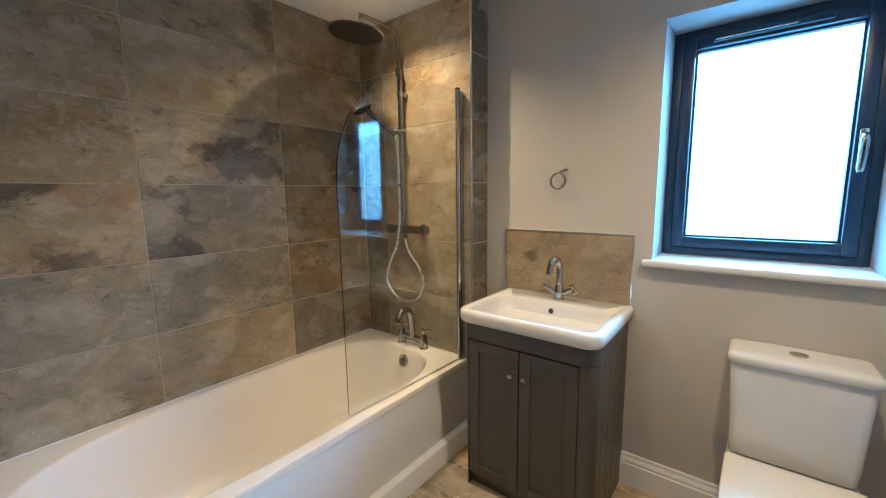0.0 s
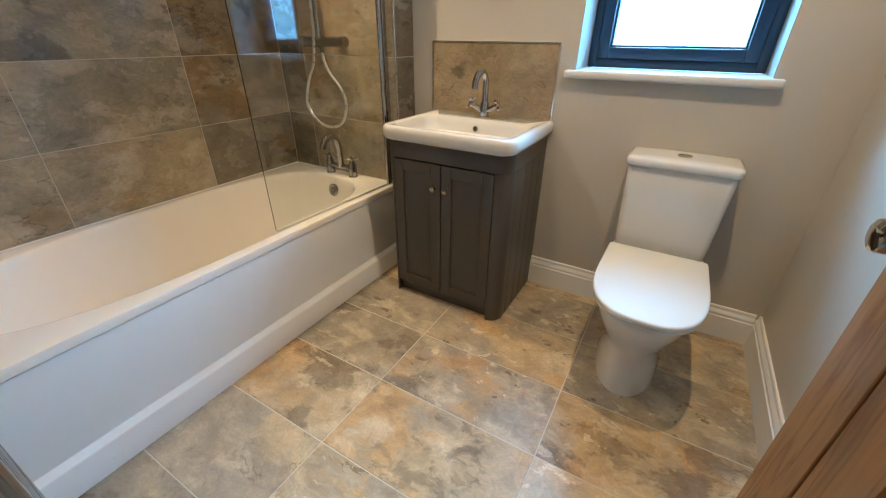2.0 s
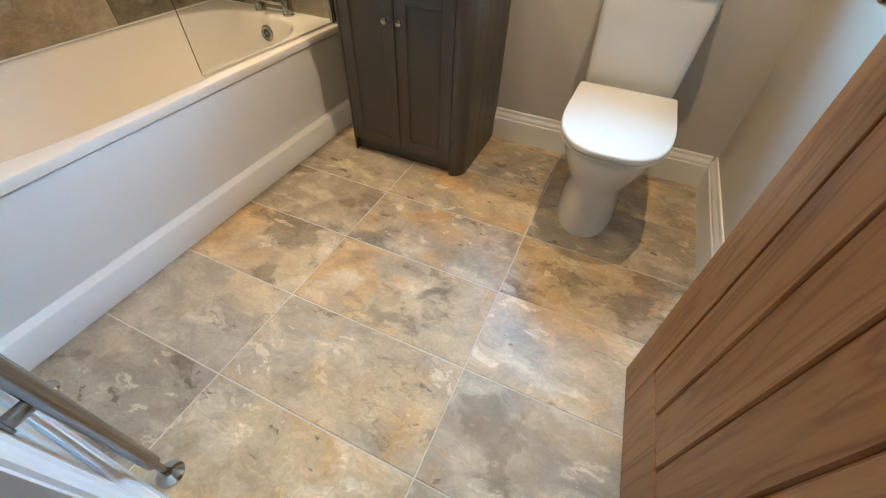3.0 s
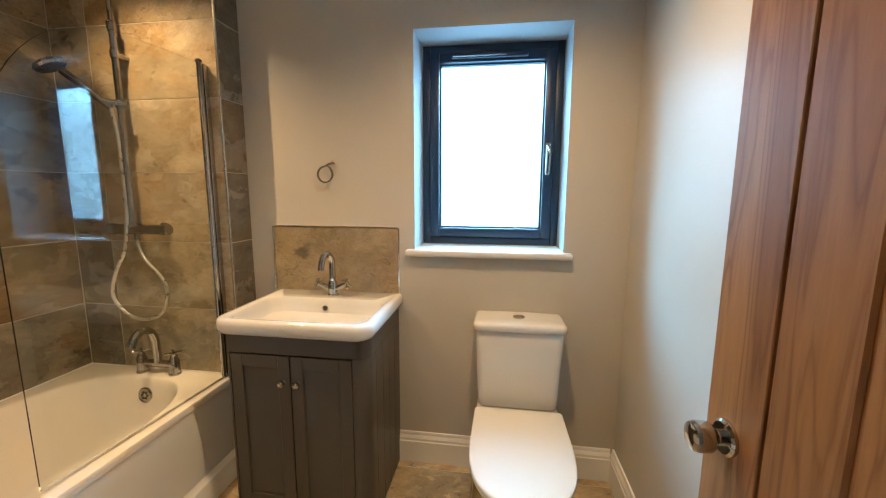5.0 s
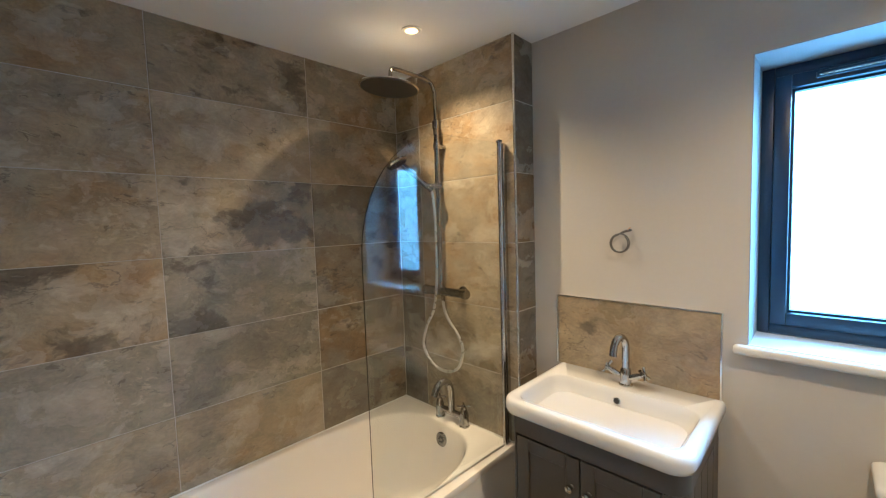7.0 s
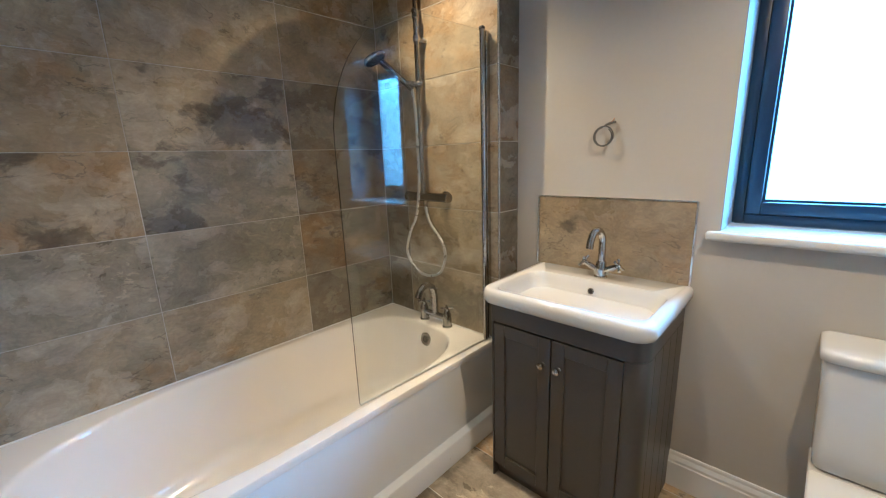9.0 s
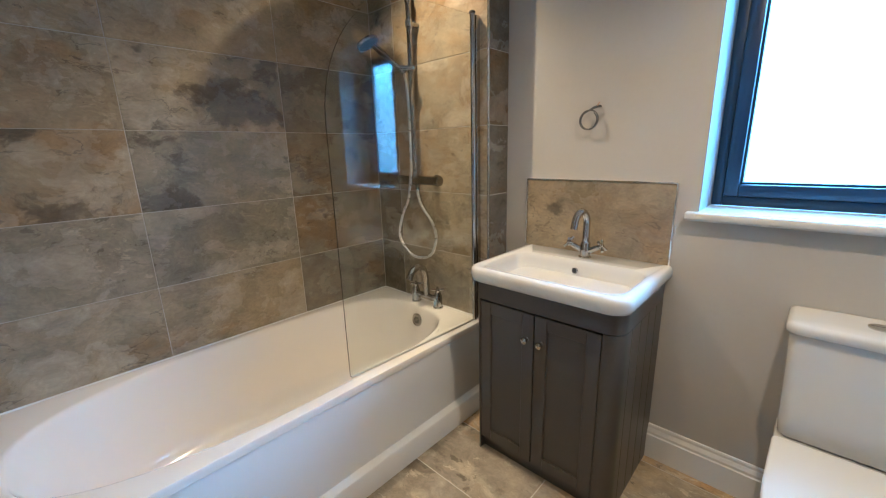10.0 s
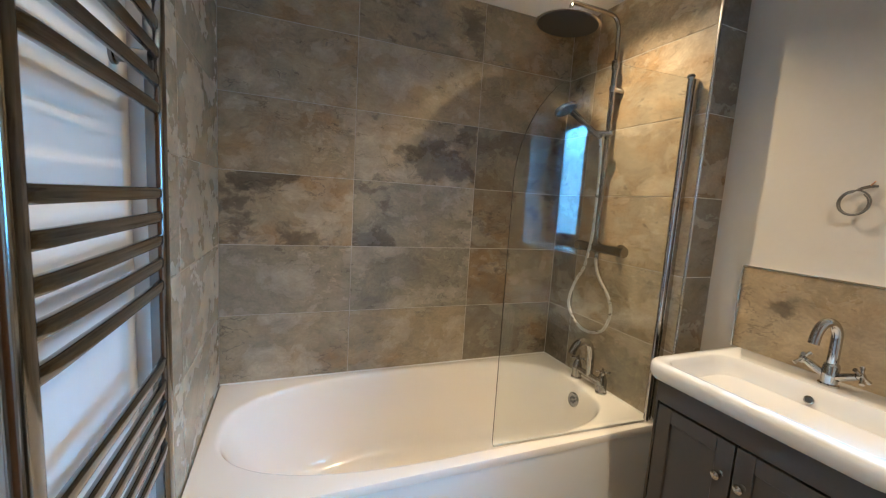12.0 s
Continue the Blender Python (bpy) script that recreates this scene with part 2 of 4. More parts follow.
# trim chrome lightened: the ceiling's reflection is put into its colour
LIT_TRIM = plain("lit_chrome_trim", (0.80, 0.79, 0.77), 0.12, metal=1.0, var=0.01)
HOSE = plain("steel_hose", (0.60, 0.58, 0.54), 0.28, metal=1.0, var=0.05)
NAVY = plain("anthracite_window_frame", (0.010, 0.034, 0.070), 0.33, var=0.06, bump=0.05, scale=200)
# real rubber on the screen post, elsewhere the painted dark of openings
RUBBER_AND_HOLES = plain("rubber_and_hole_dark", (0.02, 0.02, 0.02), 0.6)
CABLE = plain("grey_cable", (0.10, 0.095, 0.09), 0.45)
SILICONE = plain("white_sealant", (0.75, 0.74, 0.71), 0.4)


def oak():
    m, ns, ls, b = material("oiled_oak")
    tc, info = ns.new("ShaderNodeTexCoord"), ns.new("ShaderNodeObjectInfo")
    off = ns.new("ShaderNodeVectorMath"); off.operation = "SCALE"
    off.inputs[0].default_value = (17, 31, 47)
    ls.new(info.outputs["Random"], off.inputs["Scale"])
    add = ns.new("ShaderNodeVectorMath"); add.operation = "ADD"
    ls.new(tc.outputs["Object"], add.inputs[0]); ls.new(off.outputs["Vector"], add.inputs[1])
    mp = ns.new("ShaderNodeMapping"); mp.inputs["Scale"].default_value = (9, 9, 0.75)
    ls.new(add.outputs["Vector"], mp.inputs["Vector"])
    a = node(ns, "ShaderNodeTexNoise", Scale=1.3, Detail=4.0, Distortion=0.6)
    g = node(ns, "ShaderNodeTexNoise", Scale=14.0, Detail=5.0, Roughness=0.65)
    for n in (a, g):
        ls.new(mp.outputs["Vector"], n.inputs["Vector"])
    rings = ns.new("ShaderNodeMath"); rings.operation = "PINGPONG"      # growth rings cut into long arches
    many = ns.new("ShaderNodeMath"); many.operation = "MULTIPLY"; many.inputs[1].default_value = 9.0
    ls.new(a.outputs["Fac"], many.inputs[0]); ls.new(many.outputs[0], rings.inputs[0])
    rings.inputs[1].default_value = 0.5
    r0 = ramp(ns, [(0.0, (0.68, 0.60, 0.52)), (0.22, (0.97, 0.96, 0.95)), (0.5, (1.06, 1.06, 1.05))])
    ls.new(rings.outputs[0], r0.inputs["Fac"])
    r = ramp(ns, [(0.3, (0.235, 0.098, 0.036)), (0.5, (0.305, 0.138, 0.053)), (0.7, (0.370, 0.180, 0.074))])
    ls.new(a.outputs["Fac"], r.inputs["Fac"])
    r2 = ramp(ns, [(0.35, (0.78, 0.74, 0.70)), (0.6, (1.05, 1.05, 1.05))])
    ls.new(g.outputs["Fac"], r2.inputs["Fac"])
    wood = mixc(ns, ls, 1.0, r.outputs["Color"], r0.outputs["Color"], "MULTIPLY")
    ls.new(mixc(ns, ls, 0.45, wood, r2.outputs["Color"], "MULTIPLY"), b.inputs["Base Color"])
    b.inputs["Roughness"].default_value = 0.42
    bp = node(ns, "ShaderNodeBump", Strength=0.15, Distance=0.002)
    ls.new(g.outputs["Fac"], bp.inputs["Height"]); ls.new(bp.outputs["Normal"], b.inputs["Normal"])
    return m


OAK = oak()


def clear_glass():
    m, ns, ls, b = material("clear_screen_glass")
    ns.remove(b)
    gl = node(ns, "ShaderNodeBsdfGlass", Color=(0.975, 0.99, 0.982, 1), Roughness=0.0, IOR=1.45)
    ls.new(gl.outputs[0], ns["Material Output"].inputs["Surface"])
    return m


def frosted_glass():
    m, ns, ls, b = material("frosted_window_glass")
    ns.remove(b)
    tr = node(ns, "ShaderNodeBsdfTransparent", Color=(0.95, 0.97, 0.98, 1))
    tl = node(ns, "ShaderNodeBsdfTranslucent", Color=(0.9, 0.93, 0.95, 1))
    mx = node(ns, "ShaderNodeMixShader", Fac=0.32)
    ls.new(tr.outputs[0], mx.inputs[1]); ls.new(tl.outputs[0], mx.inputs[2])
    ls.new(mx.outputs[0], ns["Material Output"].inputs["Surface"])
    return m


def glow(name, color, strength):
    m, ns, ls, b = material(name)
    ns.remove(b)
    em = node(ns, "ShaderNodeEmission", Color=(*color, 1), Strength=strength)
    ls.new(em.outputs[0], ns["Material Output"].inputs["Surface"])
    return m


def sky_backdrop_material():
    m, ns, ls, b = material("bright_overcast_sky")
    ns.remove(b)
    tc = ns.new("ShaderNodeTexCoord")
    sep = ns.new("ShaderNodeSeparateXYZ")
    ls.new(tc.outputs["Object"], sep.inputs[0])
    mr = node(ns, "ShaderNodeMapRange", **{"From Min": 0.5, "From Max": 8.5})
    ls.new(sep.outputs["Z"], mr.inputs["Value"])
    r = ramp(ns, [(0.0, (0.012, 0.030, 0.046)), (0.25, (0.030, 0.080, 0.125)), (0.31, (0.135, 0.44, 0.79)), (0.6, (0.120, 0.40, 0.72)), (1.0, (0.08, 0.26, 0.47))])
    ls.new(mr.outputs["Result"], r.inputs["Fac"])
    em = node(ns, "ShaderNodeEmission", Strength=SKY_GLOW)
    ls.new(r.outputs["Color"], em.inputs["Color"])
    ls.new(em.outputs[0], ns["Material Output"].inputs["Surface"])
    return m


GLASS = clear_glass()
FROSTED = frosted_glass()

# ---- room shell ----
bm = box(bmesh.new(), -0.15, EAST + 0.15, SOUTH_P - 0.12, 0.30, -0.15, -0.0015)
floor = structure("floor", bm, FLOOR_GROUT, "slate-effect tiled bathroom floor with thin pale grout", "floor")
bm = box(bmesh.new(), -0.15, EAST + 0.15, SOUTH_P - 0.12, 0.30, CEIL, CEIL + 0.12)
structure("ceiling", bm, WHITE_WALL, "plain white painted bathroom ceiling", "ceiling")

bm = box(bmesh.new(), -0.15, -0.0015, SOUTH_P - 0.12, 0.30, 0, CEIL)
wall_west = structure("wall_west", bm, GROUT, "long bath wall covered in brown slate-effect tiles", "wall")
bm = box(bmesh.new(), -0.0015, BOX_X - 0.0015, TAP_Y + 0.0015, 0.0, 0, CEIL)
wall_shower = structure("wall_shower", bm, GROUT, "boxed-out tiled shower wall at the tap end", "wall")

WX0, WX1, WZ0, WZ1 = 1.565, 2.210, 1.024, 1.940   # window opening
bm = bmesh.new()
box(bm, -0.0015, WX0, 0.0, 0.30, 0, CEIL)
box(bm, WX1, EAST, 0.0, 0.30, 0, CEIL)
box(bm, WX0, WX1, 0.0, 0.30, 0, WZ0 - 0.03)
box(bm, WX0, WX1, 0.0, 0.30, WZ1, CEIL)
structure("wall_north", bm, PAINT, "warm grey painted wall with the window opening", "wall")
bm = box(bmesh.new(), EAST, EAST + 0.15, SOUTH_P - 0.12, 0.30, 0, CEIL)
structure("wall_east", bm, PAINT, "warm grey painted side wall", "wall")

DX0, DX1, DH = 1.575, 2.372, 2.02                # doorway
bm = bmesh.new()
box(bm, -0.0015, 0.838, SOUTH_P - 0.12, SOUTH - 0.0015, 0, CEIL)
wall_south = structure("wall_south", bm, GROUT, "tiled wall at the foot of the bath", "wall")
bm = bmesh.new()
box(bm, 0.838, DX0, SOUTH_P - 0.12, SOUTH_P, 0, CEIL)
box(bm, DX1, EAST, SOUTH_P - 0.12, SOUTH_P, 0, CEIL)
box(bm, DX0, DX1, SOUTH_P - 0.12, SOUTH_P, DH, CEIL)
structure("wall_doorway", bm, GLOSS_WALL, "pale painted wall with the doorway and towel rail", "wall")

# landing behind the doorway
HY = SOUTH_P - 0.12
bm = box(bmesh.new(), 0.5, 3.4, HY - 1.3, HY, -0.15, -0.002)
structure("landing_floor", bm, plain("landing_carpet", (0.33, 0.30, 0.26), 0.95, var=0.1, bump=0.4, scale=300), "plain beige landing floor behind the doorway", "floor")
bm = bmesh.new()
box(bm, 0.5, 3.4, HY - 1.42, HY - 1.3, -0.15, CEIL)
box(bm, 0.38, 0.5, HY - 1.42, HY, -0.15, CEIL)
box(bm, 3.4, 3.52, HY - 1.42, HY, -0.15, CEIL)
box(bm, EAST + 0.15, 3.52, HY, HY + 0.12, -0.15, CEIL)
structure("landing_wall", bm, PAINT, "plain painted landing walls behind the doorway", "wall")
bm = box(bmesh.new(), 0.38, 3.52, HY - 1.42, HY, CEIL, CEIL + 0.12)
structure("landing_ceiling", bm, WHITE_WALL, "plain white landing ceiling", "ceiling")


# ---- skirting, architrave, door lining ----
def moulding(bm, p0, p1, out, h, t):
    """A skirting board from p0 to p1 on the floor, with a stepped ogee top; out is the way it stands proud."""
    prof = [(0, 0), (t, 0), (t, h * 0.70), (t * 0.80, h * 0.725), (t * 0.80, h * 0.80), (t * 0.66, h * 0.84), (t * 0.42, h * 0.90), (t * 0.42, h * 0.965), (t * 0.3, h), (0, h)]
    loops = []
    for p in (p0, p1):
        loops.append([Vector((p[0] + out[0] * a, p[1] + out[1] * a, z)) for a, z in prof])
    return loft(bm, loops)


SK = 0.147
for nm, p0, p1, out in (("baseboard_north", (1.492, -0.0005), (EAST - 0.019, -0.0005), (0, -1)),
                        ("baseboard_east", (EAST - 0.0005, -0.0005), (EAST - 0.0005, SOUTH_P), (-1, 0)),
                        ("baseboard_south", (0.842, SOUTH_P + 0.0005), (1.487, SOUTH_P + 0.0005), (0, 1))):
    structure(nm, moulding(bmesh.new(), p0, p1, out, SK, 0.019), GLOSS_WHITE, "white moulded skirting board along the wall", "skirting board")


def architrave(bm, x0, x1, z0, z1, y):
    """Upright or level casing with a moulded face."""
    w = min(x1 - x0, z1 - z0)
    if x1 - x0 < z1 - z0:
        prof = [(x0, 0), (x0, 0.012), (x0 + w * 0.12, 0.018), (x0 + w * 0.3, 0.018), (x0 + w * 0.36, 0.014), (x0 + w * 0.62, 0.012), (x0 + w * 0.7, 0.009), (x1, 0.008), (x1, 0)]
        return loft(bm, [[Vector((x, y + d, z)) for x, d in prof] for z in (z0, z1)])
    prof = [(z0, 0), (z0, 0.008), (z0 + w * 0.3, 0.009), (z0 + w * 0.64, 0.014), (z0 + w * 0.7, 0.018), (z0 + w * 0.88, 0.018), (z1, 0.012), (z1, 0)]
    return loft(bm, [[Vector((x, y + d, z)) for z, d in prof] for x in (x0, x1)])


bm = bmesh.new()
architrave(bm, 1.490, 1.560, 0, DH + 0.055, SOUTH_P + 0.0005)
architrave(bm, 1.5605, 2.44, DH - 0.015, DH + 0.055, SOUTH_P + 0.0005)
structure("trim_architrave", bm, GLOSS_WHITE, "white moulded architrave round the doorway", "architrave")
bm = bmesh.new()
box(bm, DX0 - 0.028, DX0 + 0.002, SOUTH_P - 0.125, SOUTH_P + 0.003, 0, DH)
box(bm, DX1 - 0.002, DX1 + 0.026, SOUTH_P - 0.125, SOUTH_P + 0.003, 0, DH)
box(bm, DX0 + 0.002, DX1 - 0.002, SOUTH_P - 0.125, SOUTH_P + 0.003, DH - 0.02, DH + 0.004)
structure("trim_door_lining", bm, GLOSS_WHITE, "white painted lining of the doorway", "door lining")
bm = box(bmesh.new(), 0.838, 0.8405, SOUTH_P, SOUTH + 0.001, 0, CEIL)
structure("trim_tile_edge", bm, GLOSS_WHITE, "white edge strip where the tiles end", "tile trim")
bm = rbox(BOX_X - 0.006, BOX_X + 0.003, TAP_Y - 0.003, TAP_Y + 0.006, RIM, CEIL, 0.002)
structure("trim_box_corner", bm, CHROME_SATIN, "chrome edge strip on the corner of the shower box", "tile trim")


# ---- window ----
def framed(bm, x0, x1, z0, z1, w, y0, y1):
    box(bm, x0, x0 + w, y0, y1, z0, z1)
    box(bm, x1 - w, x1, y0, y1, z0, z1)
    box(bm, x0 + w, x1 - w, y0, y1, z0, z0 + w)
    box(bm, x0 + w, x1 - w, y0, y1, z1 - w, z1)
    return bm


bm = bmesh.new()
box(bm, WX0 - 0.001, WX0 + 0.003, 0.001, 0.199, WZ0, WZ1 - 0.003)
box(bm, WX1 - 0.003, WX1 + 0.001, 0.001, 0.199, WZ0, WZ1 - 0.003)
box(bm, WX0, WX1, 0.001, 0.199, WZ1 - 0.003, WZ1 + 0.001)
structure("trim_window_reveal", bm, REVEAL, "painted reveal round the window, greyed to hold down the daylight", "window reveal")
bm = rbox(1.530, 2.242, -0.036, -0.0005, 0.994, WZ0, 0.011, 4)
box(bm, WX0, WX1, -0.0005, 0.199, 0.996, WZ0 - 0.0005)
structure("window_sill", bm, SILL_WHITE, "white bullnose window board under the window", "window sill", True)

window = tagged(new("window_1"), "dark navy framed casement window with frosted glass", "window", "", "structure")
FX0, FX1, FZ0, FZ1 = WX0 + 0.0032, WX1 - 0.0032, WZ0 + 0.0008, WZ1 - 0.0032
bm = framed(bmesh.new(), FX0, FX1, FZ0, FZ1, 0.034, 0.200, 0.275)
part("outer_frame", rounded(bm, 0.003), NAVY, window)
SX0, SX1, SZ0, SZ1 = FX0 + 0.0355, FX1 - 0.0355, FZ0 + 0.0355, FZ1 - 0.0355
bm = framed(bmesh.new(), SX0, SX1, SZ0, SZ1, 0.043, 0.188, 0.262)
sash = part("sash", rounded(bm, 0.004), NAVY, window)
bm = framed(bmesh.new(), SX0 + 0.0432, SX1 - 0.0432, SZ0 + 0.0432, SZ1 - 0.0432, 0.007, 0.214, 0.245)
part("glazing_bead", bm, NAVY, sash)
bm = box(bmesh.new(), SX0 + 0.045, SX1 - 0.045, 0.234, 0.240, SZ0 + 0.045, SZ1 - 0.045)
pane = part("pane", bm, FROSTED, sash, "frosted obscure glass pane", False)
pane.visible_shadow = False
bm = rbox(1.705, 2.045, 0.172, 0.1885, SZ1 - 0.031, SZ1 - 0.011, 0.004)
vent = part("trickle_vent", bm, NAVY, window)
bm = rbox(1.712, 1.95, 0.1675, 0.1722, SZ1 - 0.026, SZ1 - 0.021, 0.001)
part("vent_lip", bm, CHROME_SATIN, vent)
handle = part("handle", rbox(2.137, 2.161, 0.1775, 0.1885, 1.425, 1.498, 0.005), CHROME, window, "chrome espagnolette window handle")
bm = tube(bmesh.new(), curve_pts([(2.149, 0.180, 1.475), (2.149, 0.158, 1.472), (2.148, 0.146, 1.455), (2.146, 0.144, 1.40), (2.144, 0.146, 1.352)], 5), [0.010] * 6 + [0.011] * 5 + [0.012] * 5 + [0.011] * 4 + [0.008], 10)
part("lever", bm, CHROME, handle)

bm = bmesh.new()
bm.faces.new([bm.verts.new(p) for p in ((-4.0, 4.2, 0.5), (8.0, 4.2, 0.5), (8.0, 4.2, 8.5), (-4.0, 4.2, 8.5))])
structure("backdrop", bm, sky_backdrop_material(), "bright overcast sky outside the frosted window", "sky")


# ---- oak door ----
def oak_door():
    """A boarded oak door, open against the side wall; local x along the leaf from the hinge, y out to the room."""
    d = thing("door_1", "open oak door with vertical boards and chrome knob", "door")
    W, T, H = 0.770, 0.040, 1.985
    d.matrix_world = Matrix.Translation((2.356, SOUTH_P + 0.012, 0.006)) @ Matrix.Rotation(math.atan2(0.766, -0.052), 4, "Z")
    bm = box(bmesh.new(), 0.03, W - 0.03, 0.006, T - 0.006, 0.02, H - 0.02)
    part("core", bm, OAK, d)
    for nm, a, b_ in (("stile", 0.0, 0.109), ("stile", W - 0.109, W)):
        part(nm, rbox(a, b_, 0, T, 0, H, 0.0015, 1), OAK, d)
    part("rail", rbox(0.1095, W - 0.1095, 0, T, 0, 0.185, 0.0015, 1), OAK, d)
    part("rail", rbox(0.1095, W - 0.1095, 0, T, H - 0.10, H, 0.0015, 1), OAK, d)
    n = 5
    w = (W - 0.219) / n
    for k in range(n):
        x0 = 0.1095 + k * w
        part("board", rounded(box(bmesh.new(), x0 + 0.0022, x0 + w - 0.0022, 0.001, T - 0.001, 0.188, H - 0.104), 0.0035, 1), OAK, d)
    for side, sg in ((T, 1), (0, -1)):
        m = Matrix.Translation((W - 0.050, side, 0.922)) @ Matrix.Rotation(radians(-90 * sg), 4, "X")
        k = part("knob", lathe(bmesh.new(), [(0.011, 0.004), (0.011, 0.016), (0.014, 0.020), (0.0195, 0.023), (0.022, 0.028), (0.022, 0.044), (0.020, 0.049), (0.012, 0.052), (0.0, 0.053)], m), CHROME, d, "polished chrome door knob")
        part("rose", lathe(bmesh.new(), [(0.026, 0.0), (0.026, 0.005), (0.022, 0.008), (0.0, 0.008)], m), CHROME, k)
    for z in (0.22, 1.0, 1.75):
        part("hinge", tube(bmesh.new(), [(-0.006, T + 0.002, z), (-0.006, T + 0.002, z + 0.1)], 0.006, 10), CHROME_SATIN, d)
    return d


oak_door()


# ---- bath ----
def bath_loop(cx, cy, ax, b_north, b_south, n_north, n_south, z, k=72):
    out = []
    for i in range(k):
        a = 2 * math.pi * i / k
        c, s_ = math.cos(a), math.sin(a)
        n = n_north if s_ > 0 else n_south
        b_ = b_north if s_ > 0 else b_south
        out.append(Vector((cx + ax * math.copysign(abs(c) ** (2 / n), c), cy + b_ * math.copysign(abs(s_) ** (2 / n), s_), z)))
    return out


def rect_loop(x0, x1, y0, y1, r, z, like):
    """A rounded rectangle with as many points as a loop, each out from its own centre."""
    cx, cy = (x0 + x1) / 2, (y0 + y1) / 2
    out = []
    for p in like:
        dx, dy = p.x - cx, p.y - cy
        hx, hy = (x1 - x0) / 2, (y1 - y0) / 2
        t = min(hx / abs(dx) if abs(dx) > 1e-6 else 1e9, hy / abs(dy) if abs(dy) > 1e-6 else 1e9)
        out.append(Vector((cx + dx * t, cy + dy * t, z)))
    # the four points nearest to the corners go to the corners
    for sx, sy in ((1, 1), (1, -1), (-1, 1), (-1, -1)):
        q = Vector((cx + sx * (x1 - x0) / 2, cy + sy * (y1 - y0) / 2, z))
        k = min(range(len(out)), key=lambda i: (out[i] - q).length)
        out[k] = q
    return out


bath = thing("bathtub", "white acrylic bathtub with a rounded foot end", "bathtub", (0.38, -0.98, 0))
CX, CY = 0.374, -0.985
inner = [bath_loop(CX, CY, 0.340, 0.748, 0.775, 3.4, 2.6, RIM - 0.002)]
spec = [(0.336, 0.744, 0.770, RIM - 0.005), (0.331, 0.739, 0.763, RIM - 0.016), (0.326, 0.733, 0.752, RIM - 0.04), (0.312, 0.715, 0.715, 0.32), (0.295, 0.693, 0.66, 0.20),
        (0.282, 0.675, 0.615, 0.13), (0.262, 0.650, 0.575, 0.093), (0.225, 0.61, 0.53, 0.077), (0.15, 0.50, 0.43, 0.070), (0.06, 0.25, 0.2, 0.067)]
outer_like = bath_loop(CX, CY, 0.38, 0.83, 0.83, 6, 6, RIM)
O = (0.002, 0.766, SOUTH + 0.002, TAP_Y - 0.002)
loops = [rect_loop(O[0] + 0.01, O[1] - 0.012, O[2], O[3], 0, RIM - 0.032, outer_like), rect_loop(O[0], O[1], O[2], O[3], 0, RIM - 0.028, outer_like),
         rect_loop(O[0], O[1], O[2], O[3], 0, RIM - 0.008, outer_like), rect_loop(O[0] + 0.004, O[1] - 0.004, O[2] + 0.003, O[3] - 0.003, 0, RIM - 0.001, outer_like),
         rect_loop(O[0] + 0.010, O[1] - 0.010, O[2] + 0.008, O[3] - 0.008, 0, RIM, outer_like),
         bath_loop(CX, CY, 0.348, 0.757, 0.784, 3.45, 2.62, RIM), bath_loop(CX, CY, 0.344, 0.753, 0.780, 3.42, 2.61, RIM - 0.0006)] + inner
for ax, bn, bs, z in spec:
    loops.append(bath_loop(CX, CY, ax, bn, bs, 3.4, 2.6, z))
sub("tub", loft(bmesh.new(), loops, cap_start=False), ACRYLIC, bath, angle=50)
m = Matrix.Translation((0.394, CY + 0.726, 0.374)) @ Matrix.Rotation(radians(82), 4, "X")
ov = sub("overflow", lathe(bmesh.new(), [(0.034, -0.006), (0.035, 0.004), (0.030, 0.009), (0.022, 0.006), (0.0, 0.006)], m), CHROME, bath, "round chrome overflow with slots")
# solid dark discs give the shade inside the overflow slots
for a in range(6):
    mm = m @ Matrix.Rotation(radians(60 * a), 4, "Z") @ Matrix.Translation((0.013, 0, 0.0065))
    sub("overflow_slot", lathe(bmesh.new(), [(0.0056, 0), (0.0056, 0.0006), (0, 0.0006)], mm, 10), RUBBER_AND_HOLES, ov)
m = Matrix.Translation((0.374, -0.62, 0.0705))
sub("waste", lathe(bmesh.new(), [(0.035, 0), (0.035, 0.003), (0.028, 0.005), (0.024, 0.002), (0.0, 0.004)], m), CHROME, bath)

bath_panel = thing("bath_apron", "white gloss front panel under the bath rim", "bath panel", (0.76, -0.98, 0))
sub("panel", rbox(0.750, 0.7600, SOUTH + 0.003, TAP_Y - 0.003, 0.004, RIM - 0.033, 0.002), PANEL_WHITE, bath_panel)
prof = [(0.7605, 0.003), (0.797, 0.003), (0.797, 0.097), (0.7935, 0.103), (0.778, 0.107), (0.7605, 0.108)]
pl = sub("plinth", loft(bmesh.new(), [[Vector((x, y, z)) for x, z in prof] for y in (SOUTH + 0.003, TAP_Y - 0.003)]), PANEL_WHITE, bath_panel)
for y in (-1.62, -1.22, -0.52):
    sub("screw_cap", lathe(bmesh.new(), [(0.006, 0), (0.006, 0.0015), (0, 0.002)], Matrix.Translation((0.797, y, 0.045)) @ Matrix.Rotation(radians(90), 4, "Y"), 10), SILICONE, pl)

bm = tube(bmesh.new(), [(0.003, SOUTH + 0.004, RIM + 0.001), (0.003, TAP_Y - 0.004, RIM + 0.001), (0.76, TAP_Y - 0.004, RIM + 0.001)], 0.0035, 6)
structure("trim_bath_seal", bm, SILICONE, "white sealant bead between bath and tiles", "sealant", True)


